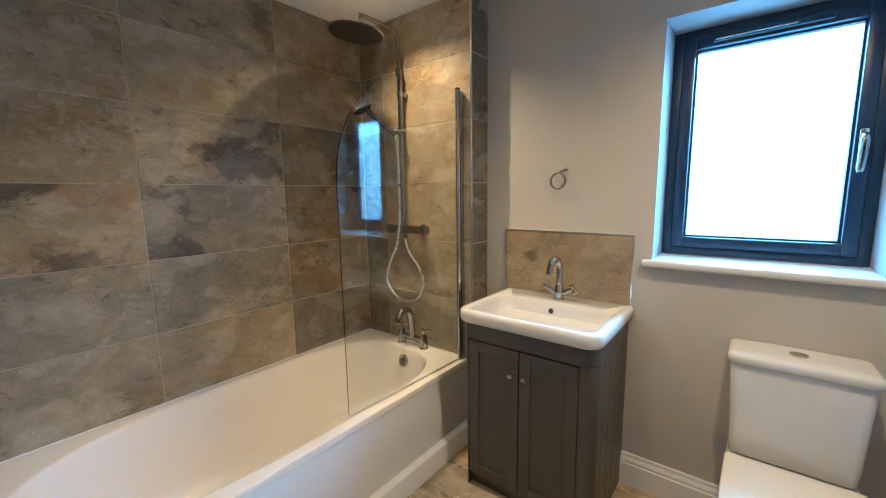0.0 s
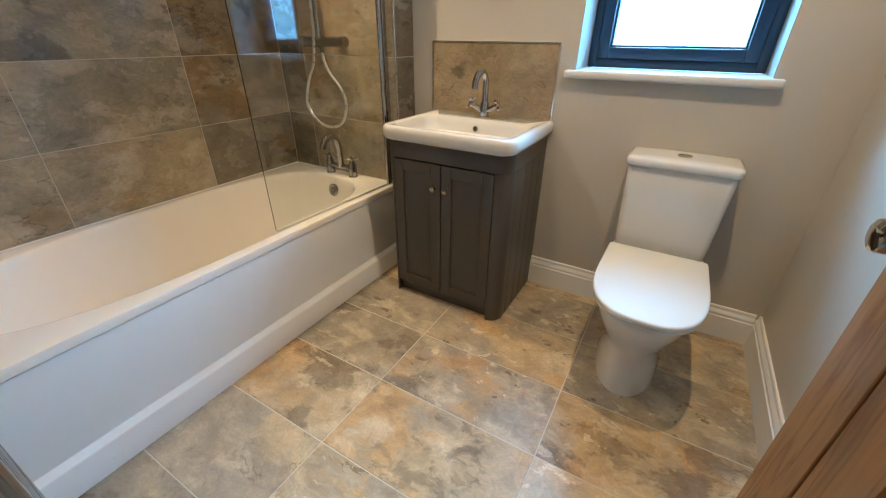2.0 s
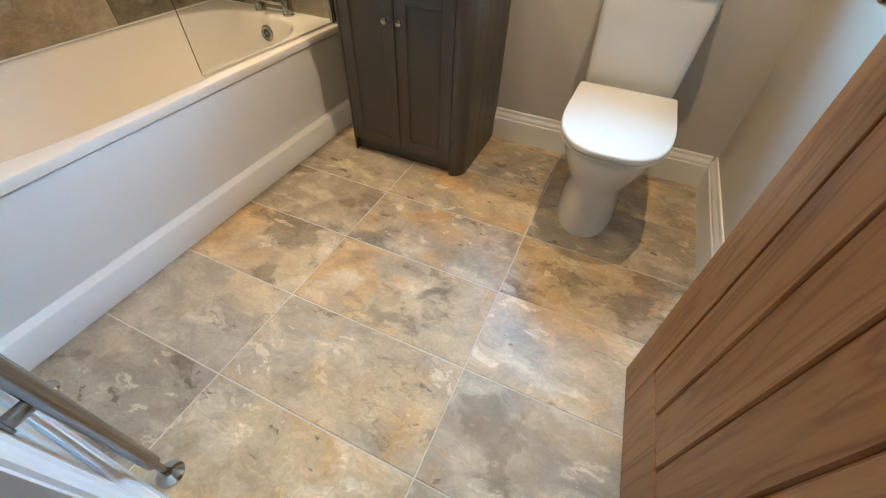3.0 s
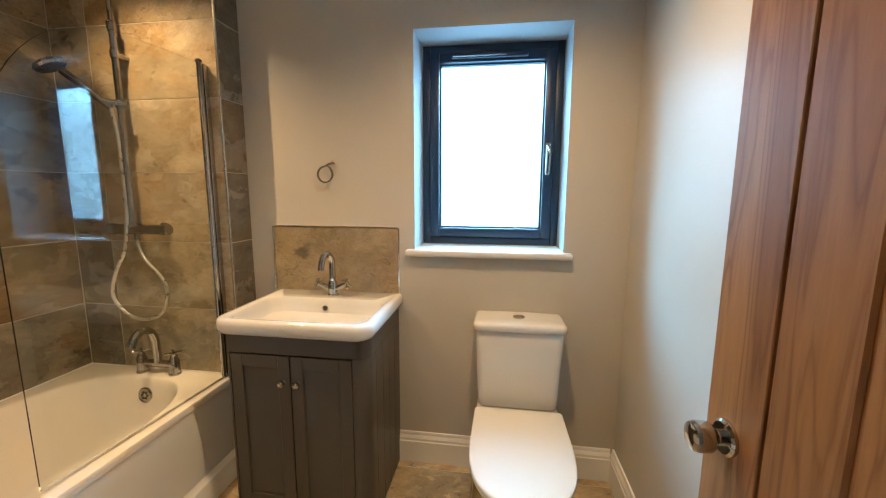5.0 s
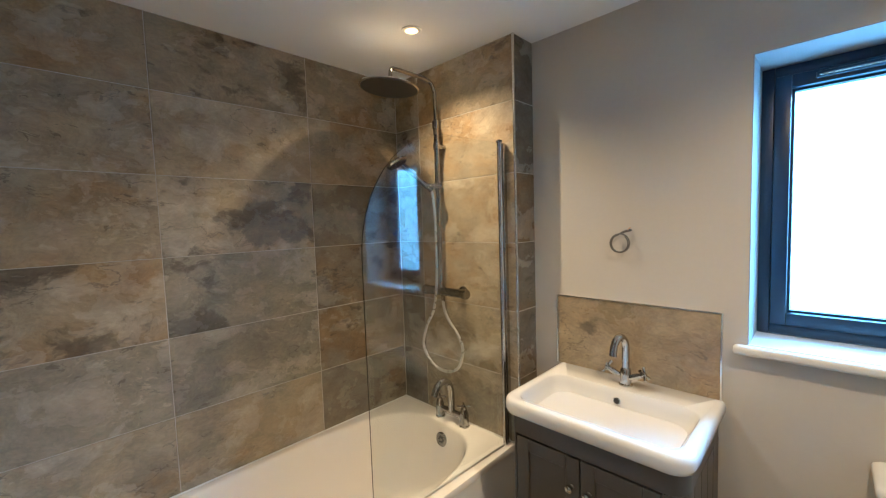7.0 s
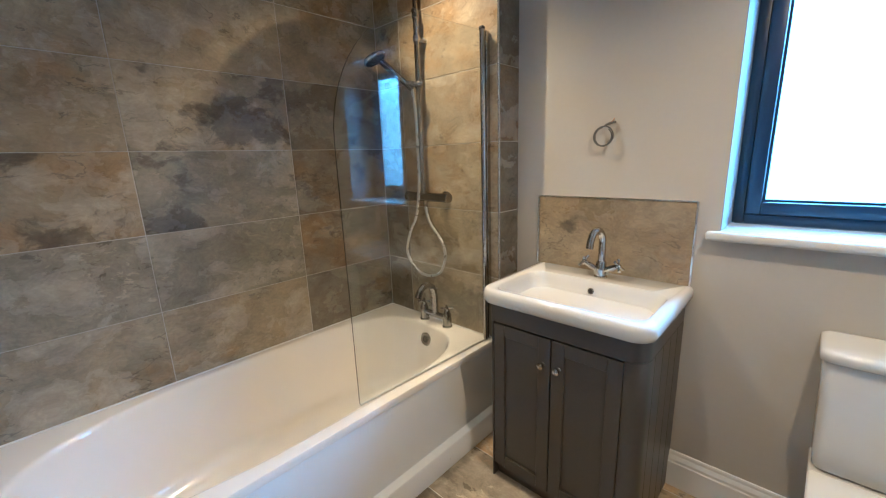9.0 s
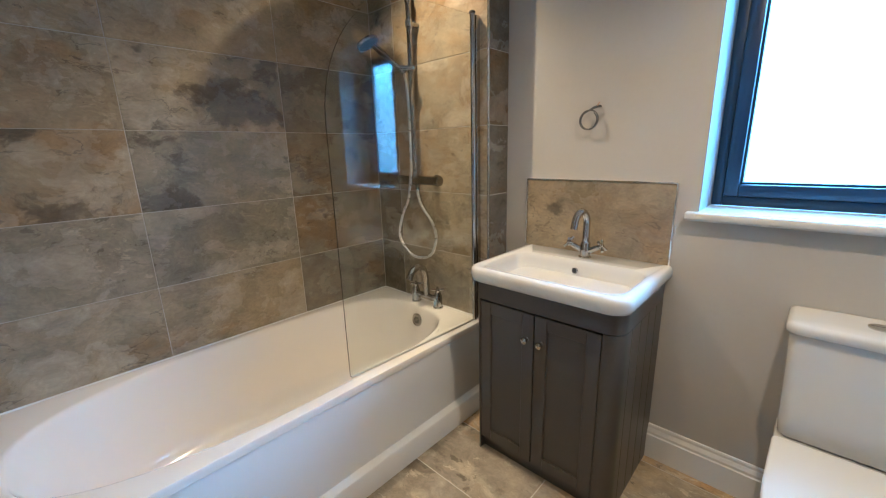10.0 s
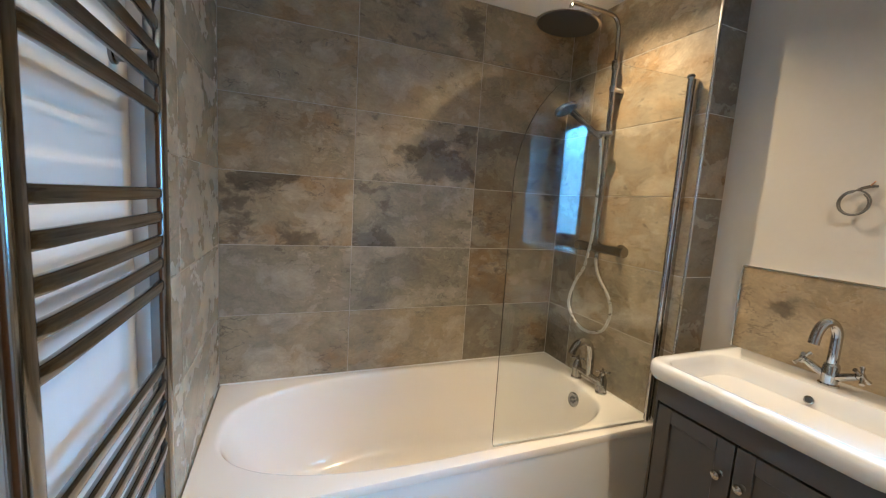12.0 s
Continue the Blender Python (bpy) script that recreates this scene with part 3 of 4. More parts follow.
# ---- bath tap ----
def cross_head(bm, m, r=0.017):
    lathe(bm, [(0.008, -0.004), (0.009, 0.006), (0.007, 0.012), (0.0, 0.013)], m, 12)
    for a in (45, 135):
        d = m @ Matrix.Rotation(radians(a), 4, "Z")
        tube(bm, [d @ Vector((-r - 0.009, 0, 0.006)), d @ Vector((-r, 0, 0.006)), d @ Vector((r, 0, 0.006)), d @ Vector((r + 0.009, 0, 0.006))], [0.0062, 0.0048, 0.0048, 0.0062], 10)
    return bm


bath_tap = thing("bath_tap", "chrome bath filler tap with cross handles on the bath rim", "tap", (0.39, -0.19, RIM))
for x in (0.322, 0.488):
    pil = sub("pillar", lathe(bmesh.new(), [(0.026, 0.0), (0.026, 0.006), (0.0230, 0.010), (0.0220, 0.066), (0.018, 0.074), (0.013, 0.090), (0.0, 0.090)], Matrix.Translation((x, -0.192, RIM))), CHROME, bath_tap)
    h = sub("cross_handle", cross_head(bmesh.new(), Matrix.Translation((x, -0.192, RIM + 0.094)), 0.023), CHROME, bath_tap)
bm = tube(bmesh.new(), [(0.322, -0.192, RIM + 0.048), (0.488, -0.192, RIM + 0.048)], 0.0145, 14)
sub("bridge", bm, CHROME, bath_tap)
bm = tube(bmesh.new(), curve_pts([(0.405, -0.192, RIM + 0.048), (0.405, -0.192, RIM + 0.10), (0.405, -0.195, RIM + 0.155), (0.405, -0.213, RIM + 0.202), (0.405, -0.250, RIM + 0.220), (0.405, -0.288, RIM + 0.206), (0.405, -0.312, RIM + 0.166)], 6), 0.0170, 16)
sub("spout", bm, CHROME, bath_tap)

# ---- shower ----
shower = thing("shower_set", "chrome bar shower with round rain head and hand shower", "shower", (0.37, TAP_Y, 1.1))
RX, RY = 0.372, -0.207
bm = tube(bmesh.new(), [(0.283, RY, 1.110), (0.513, RY, 1.110)], 0.0215, 20)
valve = sub("valve_bar", bm, DIMMED_CHROME, shower)
for x, dx in ((0.254, -1), (0.514, 1)):
    sub("valve_knob", lathe(bmesh.new(), [(0.022, 0), (0.024, 0.003), (0.024, 0.026), (0.021, 0.030), (0, 0.030)], Matrix.Translation((x if dx > 0 else x + 0.0285, RY, 1.110)) @ Matrix.Rotation(radians(90 * dx), 4, "Y")), DIMMED_CHROME, shower)
for x in (0.323, 0.473):
    sub("wall_elbow", lathe(bmesh.new(), [(0.028, 0.001), (0.028, 0.008), (0.015, 0.014), (0.014, 0.06), (0, 0.06)], Matrix.Translation((x, TAP_Y, 1.108)) @ Matrix.Rotation(radians(90), 4, "X")), DIMMED_CHROME, shower)
sub("riser", tube(bmesh.new(), [(RX, RY, 1.12), (RX, RY, 1.93)], 0.0125, 16), DIMMED_CHROME, shower)
sub("collar", lathe(bmesh.new(), [(0.0125, 0), (0.0165, 0.004), (0.0165, 0.038), (0.010, 0.045), (0, 0.045)], Matrix.Translation((RX, RY, 1.905))), DIMMED_CHROME, shower)
arm = curve_pts([(RX, RY, 1.94), (RX, RY, 2.04), (RX, RY - 0.004, 2.085), (RX, RY - 0.024, 2.118), (RX, RY - 0.062, 2.130), (RX, RY - 0.15, 2.131), (RX, RY - 0.235, 2.130), (RX, RY - 0.262, 2.122), (RX, RY - 0.27, 2.074)], 6)
sub("arm", tube(bmesh.new(), arm, 0.0088, 14), DIMMED_CHROME, shower)
HM = Matrix.Translation((RX - 0.006, RY - 0.272, 2.041)) @ Matrix.Rotation(radians(-4), 4, "X") @ Matrix.Rotation(radians(4), 4, "Y")
head = sub("rain_head", lathe(bmesh.new(), [(0.128, 0.0), (0.1325, 0.002), (0.1325, 0.006), (0.12, 0.009), (0.055, 0.013), (0.046, 0.018), (0.046, 0.030), (0.030, 0.036), (0.016, 0.040), (0, 0.040)], HM, 48), plain("spun_chrome", (0.78, 0.77, 0.75), 0.09, metal=1.0, var=0.02), shower, "large round chrome rain shower head")
sub("nozzle_plate", lathe(bmesh.new(), [(0.124, -0.002), (0.124, 0.0005), (0, 0.0005)], HM, 48), plain("dark_nozzle_plate", (0.10, 0.095, 0.09), 0.35, metal=0.6), head)
br = sub("wall_bracket", tube(bmesh.new(), [(RX, TAP_Y - 0.001, 1.822), (RX, RY, 1.822)], 0.011, 14), DIMMED_CHROME, shower)
sub("bracket_sleeve", lathe(bmesh.new(), [(0.0165, -0.014), (0.0165, 0.014), (0.0, 0.0145)], Matrix.Translation((RX, RY, 1.822))), CHROME, br)
bm = lathe(bmesh.new(), [(0.0165, -0.016), (0.0175, 0.0), (0.0165, 0.016)], Matrix.Translation((RX, RY, 1.628)))
tube(bm, [(RX + 0.035, RY - 0.004, 1.628), (RX - 0.006, RY - 0.030, 1.629), (RX - 0.026, RY - 0.048, 1.630)], [0.012, 0.013, 0.015], 12)
sub("slider", bm, DIMMED_CHROME, shower)
hs = sub("hand_shower", tube(bmesh.new(), curve_pts([(RX - 0.006, RY - 0.036, 1.606), (RX - 0.030, RY - 0.052, 1.634), (RX - 0.080, RY - 0.080, 1.686), (RX - 0.130, RY - 0.104, 1.735)], 5), [0.0105] * 5 + [0.0125] * 6 + [0.015] * 5, 14), DIMMED_CHROME, shower)
m = Matrix.Translation((RX - 0.165, RY - 0.116, 1.752)) @ Matrix.Rotation(radians(-24), 4, "Y") @ Matrix.Rotation(radians(14), 4, "X")
sub("spray_head", lathe(bmesh.new(), [(0.050, -0.008), (0.056, 0.0), (0.053, 0.009), (0.034, 0.018), (0.0, 0.021)], m, 32), DIMMED_CHROME, hs)
hose = curve_pts([(0.385, RY, 1.088), (0.390, RY - 0.004, 1.04), (0.418, RY - 0.006, 0.98), (0.488, RY - 0.008, 0.905), (0.514, RY - 0.01, 0.835), (0.484, RY - 0.012, 0.748), (0.402, RY - 0.014, 0.712), (0.318, RY - 0.016, 0.728), (0.258, RY - 0.018, 0.79),
                  (0.256, RY - 0.022, 0.85), (0.292, RY - 0.026, 0.935), (0.340, RY - 0.028, 1.01), (0.358, RY - 0.026, 1.09), (0.3585, RY - 0.013, 1.20), (0.3585, RY - 0.012, 1.44), (0.362, RY - 0.022, 1.54), (RX - 0.006, RY - 0.036, 1.606)], 7)
sub("hose", tube(bmesh.new(), hose, 0.0070, 10), HOSE, shower, "ribbed steel shower hose")
sub("hose_nut", lathe(bmesh.new(), [(0.009, -0.03), (0.010, -0.012), (0.011, 0.0), (0, 0.0)], Matrix.Translation((0.385, RY, 1.09)), 12), DIMMED_CHROME, shower)

# ---- bath screen ----
screen = thing("bath_screen", "clear glass bath screen with a curved top corner", "bath screen", (0.732, -0.5, RIM))
SXG = 0.734                       # hinge line of the glass, which stands a little inwards at its free end
SWING = Matrix.Translation((SXG, -0.190, 0)) @ Matrix.Rotation(radians(-2.1), 4, "Z") @ Matrix.Translation((-SXG, 0.190, 0))


def swung(bm):
    bm.transform(SWING)
    return bm


outline = [(-0.196, RIM + 0.010), (-0.884, RIM + 0.010)]
outline += [(-0.50 - 0.386 * math.cos(radians(a)), 1.345 + 0.43 * math.sin(radians(a))) for a in range(0, 91, 6)]
outline += [(-0.196, 1.779)]
bm = bmesh.new()
loft(bm, [[Vector((x, y, z)) for y, z in outline] for x in (SXG - 0.0025, SXG + 0.0025)])
g = sub("glass", swung(bm), GLASS, screen, "clear glass pane with a rounded corner", smooth=False)
g.visible_shadow = False
sub("hinge_post", tube(bmesh.new(), [(SXG, -0.190, RIM + 0.003), (SXG, -0.190, 1.786)], 0.0115, 14), CHROME, screen)
sub("wall_channel", rbox(SXG - 0.010, SXG + 0.010, -0.1760, TAP_Y - 0.001, RIM + 0.003, 1.782, 0.003), CHROME, screen)
sub("bottom_seal", swung(rbox(SXG - 0.004, SXG + 0.004, -0.880, -0.20, RIM + 0.0008, RIM + 0.0105, 0.002)), plain("clear_seal", (0.55, 0.54, 0.50), 0.3), screen)
sub("post_cap", lathe(bmesh.new(), [(0.013, 0), (0.013, 0.006), (0.009, 0.010), (0, 0.010)], Matrix.Translation((SXG, -0.190, 1.785)), 14), RUBBER_AND_HOLES, screen)


# ---- vanity unit ----
vanity = thing("vanity_unit", "taupe painted two-door vanity unit on the tiled floor", "vanity unit", (1.22, -0.22, 0))
VX0, VX1, VY, VZ = 0.950, 1.492, -0.432, 0.757


def van_plan(x0, x1, y, r, n=8):
    pts = [(x0, -0.002), (x0, y)]
    pts += [(x1 - r + r * math.sin(radians(90 * k / n)), y + r - r * math.cos(radians(90 * k / n))) for k in range(n + 1)]
    return pts + [(x1, -0.002)]


bm = bmesh.new()
loft(bm, [[Vector((x, y, z)) for x, y in van_plan(VX0 + 0.001, VX1 - 0.012, VY + 0.018, 0.05)] for z in (0.062, 0.684)])
# whole carcass in the gap shade, so the door gaps look deep
sub("carcass", bm, GAP_SHADE, vanity)
bm = loft(bmesh.new(), [[Vector((x, y, z)) for x, y in van_plan(VX0, VX1, VY, 0.058)] for z in (0.687, VZ)])
sub("top_rail", rounded(bm, 0.0015, 1, 60), TAUPE, vanity)
bm = bmesh.new()
pl = [(1.437, VY)] + [(VX1 - 0.058 + 0.058 * math.sin(radians(90 * k / 8)), VY + 0.058 - 0.058 * math.cos(radians(90 * k / 8))) for k in range(9)] + [(VX1 - d, y) for g in (-0.340, -0.255, -0.170, -0.085) for d, y in ((0, g - 0.003), (0.003, g), (0, g + 0.003))] + [(VX1 + 0.0005, -0.002), (1.437, -0.002)]
loft(bm, [[Vector((x, y, z)) for x, y in pl] for z in (0.0, 0.6865)])
sub("side_panel", bm, TAUPE, vanity, "grooved side panel with a curved corner", angle=20)
sub("side_panel", rbox(VX0, VX0 + 0.0075, VY, -0.003, 0.0, 0.6865, 0.001, 1), TAUPE, vanity)
sub("toe_kick", rbox(VX0 + 0.008, 1.4365, VY + 0.028, VY + 0.045, 0.0005, 0.0615, 0.001, 1), TAUPE, vanity)


def shaker_door(x0, x1, z0, z1, kx):
    y = VY
    st = 0.046
    bm = rbox(x0 + 0.002, x1 - 0.002, y + 0.007, y + 0.0175, z0 + 0.002, z1 - 0.002, 0.0005, 1)
    d = sub("door", bm, TAUPE, vanity, "recessed-panel cabinet door")
    for nm, a in (("door_stile", (x0, x0 + st, z0, z1)), ("door_stile", (x1 - st, x1, z0, z1)), ("door_rail", (x0 + st + 0.0003, x1 - st - 0.0003, z0, z0 + st)), ("door_rail", (x0 + st + 0.0003, x1 - st - 0.0003, z1 - st, z1))):
        s_ = sub(nm, rbox(a[0], a[1], y - 0.001, y + 0.016, a[2], a[3], 0.0012, 1), TAUPE, d)
    m = Matrix.Translation((kx, y - 0.001, 0.583)) @ Matrix.Rotation(radians(90), 4, "X")
    k = sub("knob", lathe(bmesh.new(), [(0.009, 0.0), (0.007, 0.003), (0.0055, 0.010), (0.009, 0.014), (0.0125, 0.018), (0.012, 0.023), (0.007, 0.027), (0, 0.0275)], m, 18), CHROME, d, "round chrome cabinet knob")


shaker_door(0.9620, 1.1945, 0.066, 0.6810, 1.168)
shaker_door(1.1995, 1.4310, 0.066, 0.6810, 1.226)


# ---- basin ----
def rr_loop(x0, x1, y0, y1, r, z, n=8, back=None):
    """A rounded rectangle; back: the radius of the two corners at y1."""
    rb = r if back is None else back
    out = []
    for cx, cy, rad, a0 in ((x1 - rb, y1 - rb, rb, 0), (x0 + rb, y1 - rb, rb, 90), (x0 + r, y0 + r, r, 180), (x1 - r, y0 + r, r, 270)):
        for k in range(n + 1):
            a = radians(a0 + 90 * k / n)
            out.append(Vector((cx + rad * math.cos(a), cy + rad * math.sin(a), z)))
    return out


basin = thing("basin", "white ceramic inset basin on the vanity unit", "basin", (1.21, -0.23, VZ))
BX0, BX1, BY0, BY1 = 0.910, 1.512, -0.468, -0.001
T = 0.818
loops = [rr_loop(BX0 + 0.022, BX1 - 0.022, BY0 + 0.022, BY1, 0.05, VZ + 0.001, back=0.004), rr_loop(BX0 + 0.006, BX1 - 0.006, BY0 + 0.006, BY1, 0.058, VZ + 0.010, back=0.004),
         rr_loop(BX0, BX1, BY0, BY1, 0.062, VZ + 0.024, back=0.004), rr_loop(BX0, BX1, BY0, BY1, 0.062, T - 0.018, back=0.004),
         rr_loop(BX0 + 0.003, BX1 - 0.003, BY0 + 0.003, BY1, 0.060, T - 0.006, back=0.004), rr_loop(BX0 + 0.010, BX1 - 0.010, BY0 + 0.010, BY1 - 0.002, 0.055, T, back=0.004),
         rr_loop(BX0 + 0.022, BX1 - 0.022, BY0 + 0.022, BY1 - 0.003, 0.046, T + 0.001, back=0.006),
         rr_loop(BX0 + 0.036, BX1 - 0.036, BY0 + 0.036, -0.128, 0.060, T - 0.0005, back=0.060), rr_loop(BX0 + 0.041, BX1 - 0.041, BY0 + 0.041, -0.132, 0.060, T - 0.006, back=0.060)]
for k in range(1, 13):            # the bowl rounds off from its sides into its floor
    a = radians(90 * k / 12)
    u, w = 1 - math.cos(a), math.sin(a)
    loops.append(rr_loop(BX0 + 0.044 + 0.020 * w + 0.170 * u, BX1 - 0.044 - 0.020 * w - 0.170 * u, BY0 + 0.043 + 0.012 * w + 0.115 * u, -0.134 - 0.010 * w - 0.100 * u, 0.060, T - 0.008 - 0.122 * w, back=0.060))
sub("bowl", loft(bmesh.new(), loops), CERAMIC, basin, angle=50)
m = Matrix.Translation((1.206, -0.1475, T - 0.040)) @ Matrix.Rotation(radians(78), 4, "X")
o = sub("overflow", lathe(bmesh.new(), [(0.0125, -0.002), (0.0125, 0.002), (0.009, 0.0028), (0.0085, 0.0012), (0, 0.001)], m, 20), CHROME, basin, "small round chrome overflow")
# solid dark disc in place of the shaded opening
sub("overflow_hole", lathe(bmesh.new(), [(0.0088, 0.001), (0.0088, 0.0022), (0, 0.0022)], m, 16), RUBBER_AND_HOLES, o)
sub("waste", lathe(bmesh.new(), [(0.022, 0), (0.022, 0.003), (0.016, 0.004), (0.015, 0.002), (0, 0.003)], Matrix.Translation((1.21, -0.27, T - 0.1298)), 20), CHROME, basin)

mixer = thing("basin_mixer", "chrome swan-neck basin mixer with cross handles", "tap", (1.213, -0.085, T))
MX, MY = 1.213, -0.078
sub("body", lathe(bmesh.new(), [(0.0245, 0.0), (0.0245, 0.005), (0.0200, 0.008), (0.0190, 0.058), (0.017, 0.064), (0.0125, 0.068), (0, 0.068)], Matrix.Translation((MX, MY, T + 0.001))), CHROME, mixer)
sp = curve_pts([(MX, MY, T + 0.06), (MX, MY, T + 0.12), (MX, MY - 0.002, T + 0.155), (MX - 0.004, MY - 0.012, T + 0.178), (MX - 0.010, MY - 0.029, T + 0.188), (MX - 0.017, MY - 0.046, T + 0.178), (MX - 0.022, MY - 0.056, T + 0.152), (MX - 0.024, MY - 0.060, T + 0.122)], 6)
sub("spout", tube(bmesh.new(), sp, 0.0135, 16), CHROME, mixer)
for sx in (-1, 1):
    a = sub("handle_arm", tube(bmesh.new(), [(MX + sx * 0.008, MY, T + 0.026), (MX + sx * 0.045, MY - 0.004, T + 0.046), (MX + sx * 0.058, MY - 0.005, T + 0.053)], [0.0105, 0.0115, 0.0095], 14), CHROME, mixer)
    m = Matrix.Translation((MX + sx * 0.062, MY - 0.005, T + 0.055)) @ Matrix.Rotation(radians(62 * sx), 4, "Y")
    sub("cross_handle", cross_head(bmesh.new(), m, 0.019), CHROME, a)

# splashback tile with chrome edge trim
splash = thing("splashback", "brown slate-effect splashback tile with chrome edge trim", "splashback", (1.2, 0, T))
bm = bmesh.new()
box(bm, 0.8985, 0.9035, -0.0125, -0.0005, T + 0.001, 1.119)
sub("edge_trim", bm, LIT_TRIM, splash, smooth=False)
sub("edge_trim", box(bmesh.new(), 1.4955, 1.5005, -0.0125, -0.0005, T - 0.02, 1.119), LIT_TRIM, splash, smooth=False)
sub("edge_trim", box(bmesh.new(), 0.9037, 1.4953, -0.0125, -0.0005, 1.1155, 1.1205), LIT_TRIM, splash, smooth=False)

# ---- toilet ----
toilet = thing("toilet", "white close-coupled toilet with closed seat lid", "toilet", (2.03, -0.33, 0))
TX = 2.028


def d_loop(cx, hw, y_back, y_front, z, rb=0.02, n=2.35, k=32):
    """A D-shaped plan: straight at the back, a rounded nose in front."""
    ym = y_back - (y_back - y_front) * 0.42
    out = []
    for i in range(k + 1):
        a = radians(180 + 180 * i / k)
        c, s_ = math.cos(a), math.sin(a)
        out.append(Vector((cx + hw * math.copysign(abs(c) ** (2 / n), c), ym + (ym - y_front) * math.copysign(abs(s_) ** (2 / n), s_), z)))
    for i in range(5):
        a = radians(90 * i / 4)
        out.append(Vector((cx + hw * 0.975 - rb + rb * math.cos(a), y_back - rb + rb * math.sin(a), z)))
    for i in range(5):
        a = radians(90 + 90 * i / 4)
        out.append(Vector((cx - hw * 0.975 + rb + rb * math.cos(a), y_back - rb + rb * math.sin(a), z)))
    return out


pan = [(0.118, -0.03, -0.572, 0.0), (0.117, -0.03, -0.571, 0.03), (0.112, -0.03, -0.563, 0.10), (0.112, -0.03, -0.563, 0.17), (0.128, -0.03, -0.583, 0.215), (0.150, -0.03, -0.622, 0.27), (0.164, -0.03, -0.660, 0.325), (0.168, -0.03, -0.678, 0.365), (0.168, -0.03, -0.683, 0.385), (0.164, -0.035, -0.679, 0.391)]
sub("pan", loft(bmesh.new(), [d_loop(TX, hw, yb, yf, z) for hw, yb, yf, z in pan]), CERAMIC, toilet, angle=60)
seat = [(0.166, -0.235, -0.690, 0.3925), (0.170, -0.232, -0.695, 0.396), (0.170, -0.232, -0.695, 0.402), (0.167, -0.235, -0.692, 0.4045)]
sub("seat", loft(bmesh.new(), [d_loop(TX, hw, yb, yf, z, 0.012, 2.7) for hw, yb, yf, z in seat]), SEAT_WHITE, toilet)
lid = [(0.168, -0.222, -0.696, 0.4065), (0.173, -0.218, -0.702, 0.410), (0.173, -0.218, -0.702, 0.421), (0.1715, -0.2195, -0.700, 0.4245), (0.168, -0.223, -0.694, 0.4265), (0.10, -0.27, -0.6, 0.4285)]
sub("seat_lid", loft(bmesh.new(), [d_loop(TX, hw, yb, yf, z, 0.012, 2.7) for hw, yb, yf, z in lid]), SEAT_WHITE, toilet, "closed rounded white seat lid", angle=60)
body = [(0.152, -0.154, 0.392, 0.02), (0.160, -0.161, 0.400, 0.025), (0.163, -0.163, 0.44, 0.026), (0.171, -0.166, 0.62, 0.026), (0.176, -0.168, 0.718, 0.026), (0.174, -0.166, 0.7225, 0.026)]
sub("cistern", loft(bmesh.new(), [rr_loop(TX - hw, TX + hw, yf, -0.006, r, z, 6, 0.012) for hw, yf, z, r in body]), CERAMIC, toilet, angle=60)
cl = [(0.180, -0.172, 0.7235, 0.026), (0.1855, -0.177, 0.727, 0.030), (0.1855, -0.177, 0.744, 0.030), (0.182, -0.174, 0.7525, 0.028), (0.170, -0.162, 0.757, 0.022), (0.08, -0.12, 0.758, 0.02)]
sub("cistern_lid", loft(bmesh.new(), [rr_loop(TX - hw, TX + hw, yf, -0.004, r, z, 6, 0.012) for hw, yf, z, r in cl]), CERAMIC, toilet, angle=60)
fb = sub("flush_button", lathe(bmesh.new(), [(0.025, 0), (0.025, 0.004), (0.021, 0.0055), (0.0, 0.0055)], Matrix.Translation((TX, -0.080, 0.7575)), 24), CHROME_SATIN, toilet, "round chrome dual flush button")
# thin dark strip for the shade in the split between the buttons
sub("button_split", box(bmesh.new(), TX - 0.020, TX + 0.020, -0.0808, -0.0792, 0.7625, 0.7635), RUBBER_AND_HOLES, fb, smooth=False)
for sx in (-1, 1):
    sub("fixing_cap", lathe(bmesh.new(), [(0.008, 0), (0.008, 0.004), (0.005, 0.008), (0, 0.008)], Matrix.Translation((TX + sx * 0.100, -0.40, 0.085)) @ Matrix.Rotation(radians(90 * sx), 4, "Y"), 12), CHROME, toilet)

# ---- loose cable on the wall ----
cable = thing("cable_coil", "short coil of grey cable hanging out of the wall", "cable", (1.18, -0.01, 1.35))
pts = [(1.207, 0.002, 1.398), (1.204, -0.012, 1.397), (1.185, -0.018, 1.391)]
pts += [(1.172 - 0.036 * math.sin(radians(a)) , -0.020 - 0.006 * math.sin(radians(a * 0.5)), 1.350 + 0.036 * math.cos(radians(a))) for a in range(0, 400, 24)]
sub("wire", tube(bmesh.new(), curve_pts(pts, 3), 0.0026, 8), CABLE, cable)
pts = [(1.207, 0.002, 1.400), (1.200, -0.010, 1.401), (1.180, -0.016, 1.394)]
pts += [(1.171 - 0.031 * math.sin(radians(a)), -0.022, 1.349 + 0.033 * math.cos(radians(a))) for a in range(10, 330, 24)]
sub("wire", tube(bmesh.new(), curve_pts(pts, 3), 0.0022, 8), CABLE, cable)
sub("wire_end", tube(bmesh.new(), [(1.197, -0.012, 1.400), (1.212, -0.030, 1.410)], 0.002, 6), plain("copper_wire", (0.6, 0.33, 0.2), 0.35, metal=1.0), cable)

# ---- towel rail ----
RAIL_CHROME = plain("dark_chrome", (0.25, 0.245, 0.24), 0.13, metal=1.0, var=0.02)
rail = thing("towel_rail", "tall chrome ladder towel rail on the wall", "towel rail", (1.09, -1.775, 0.9))
PX0, PX1, PY = 0.884, 1.336, -1.783


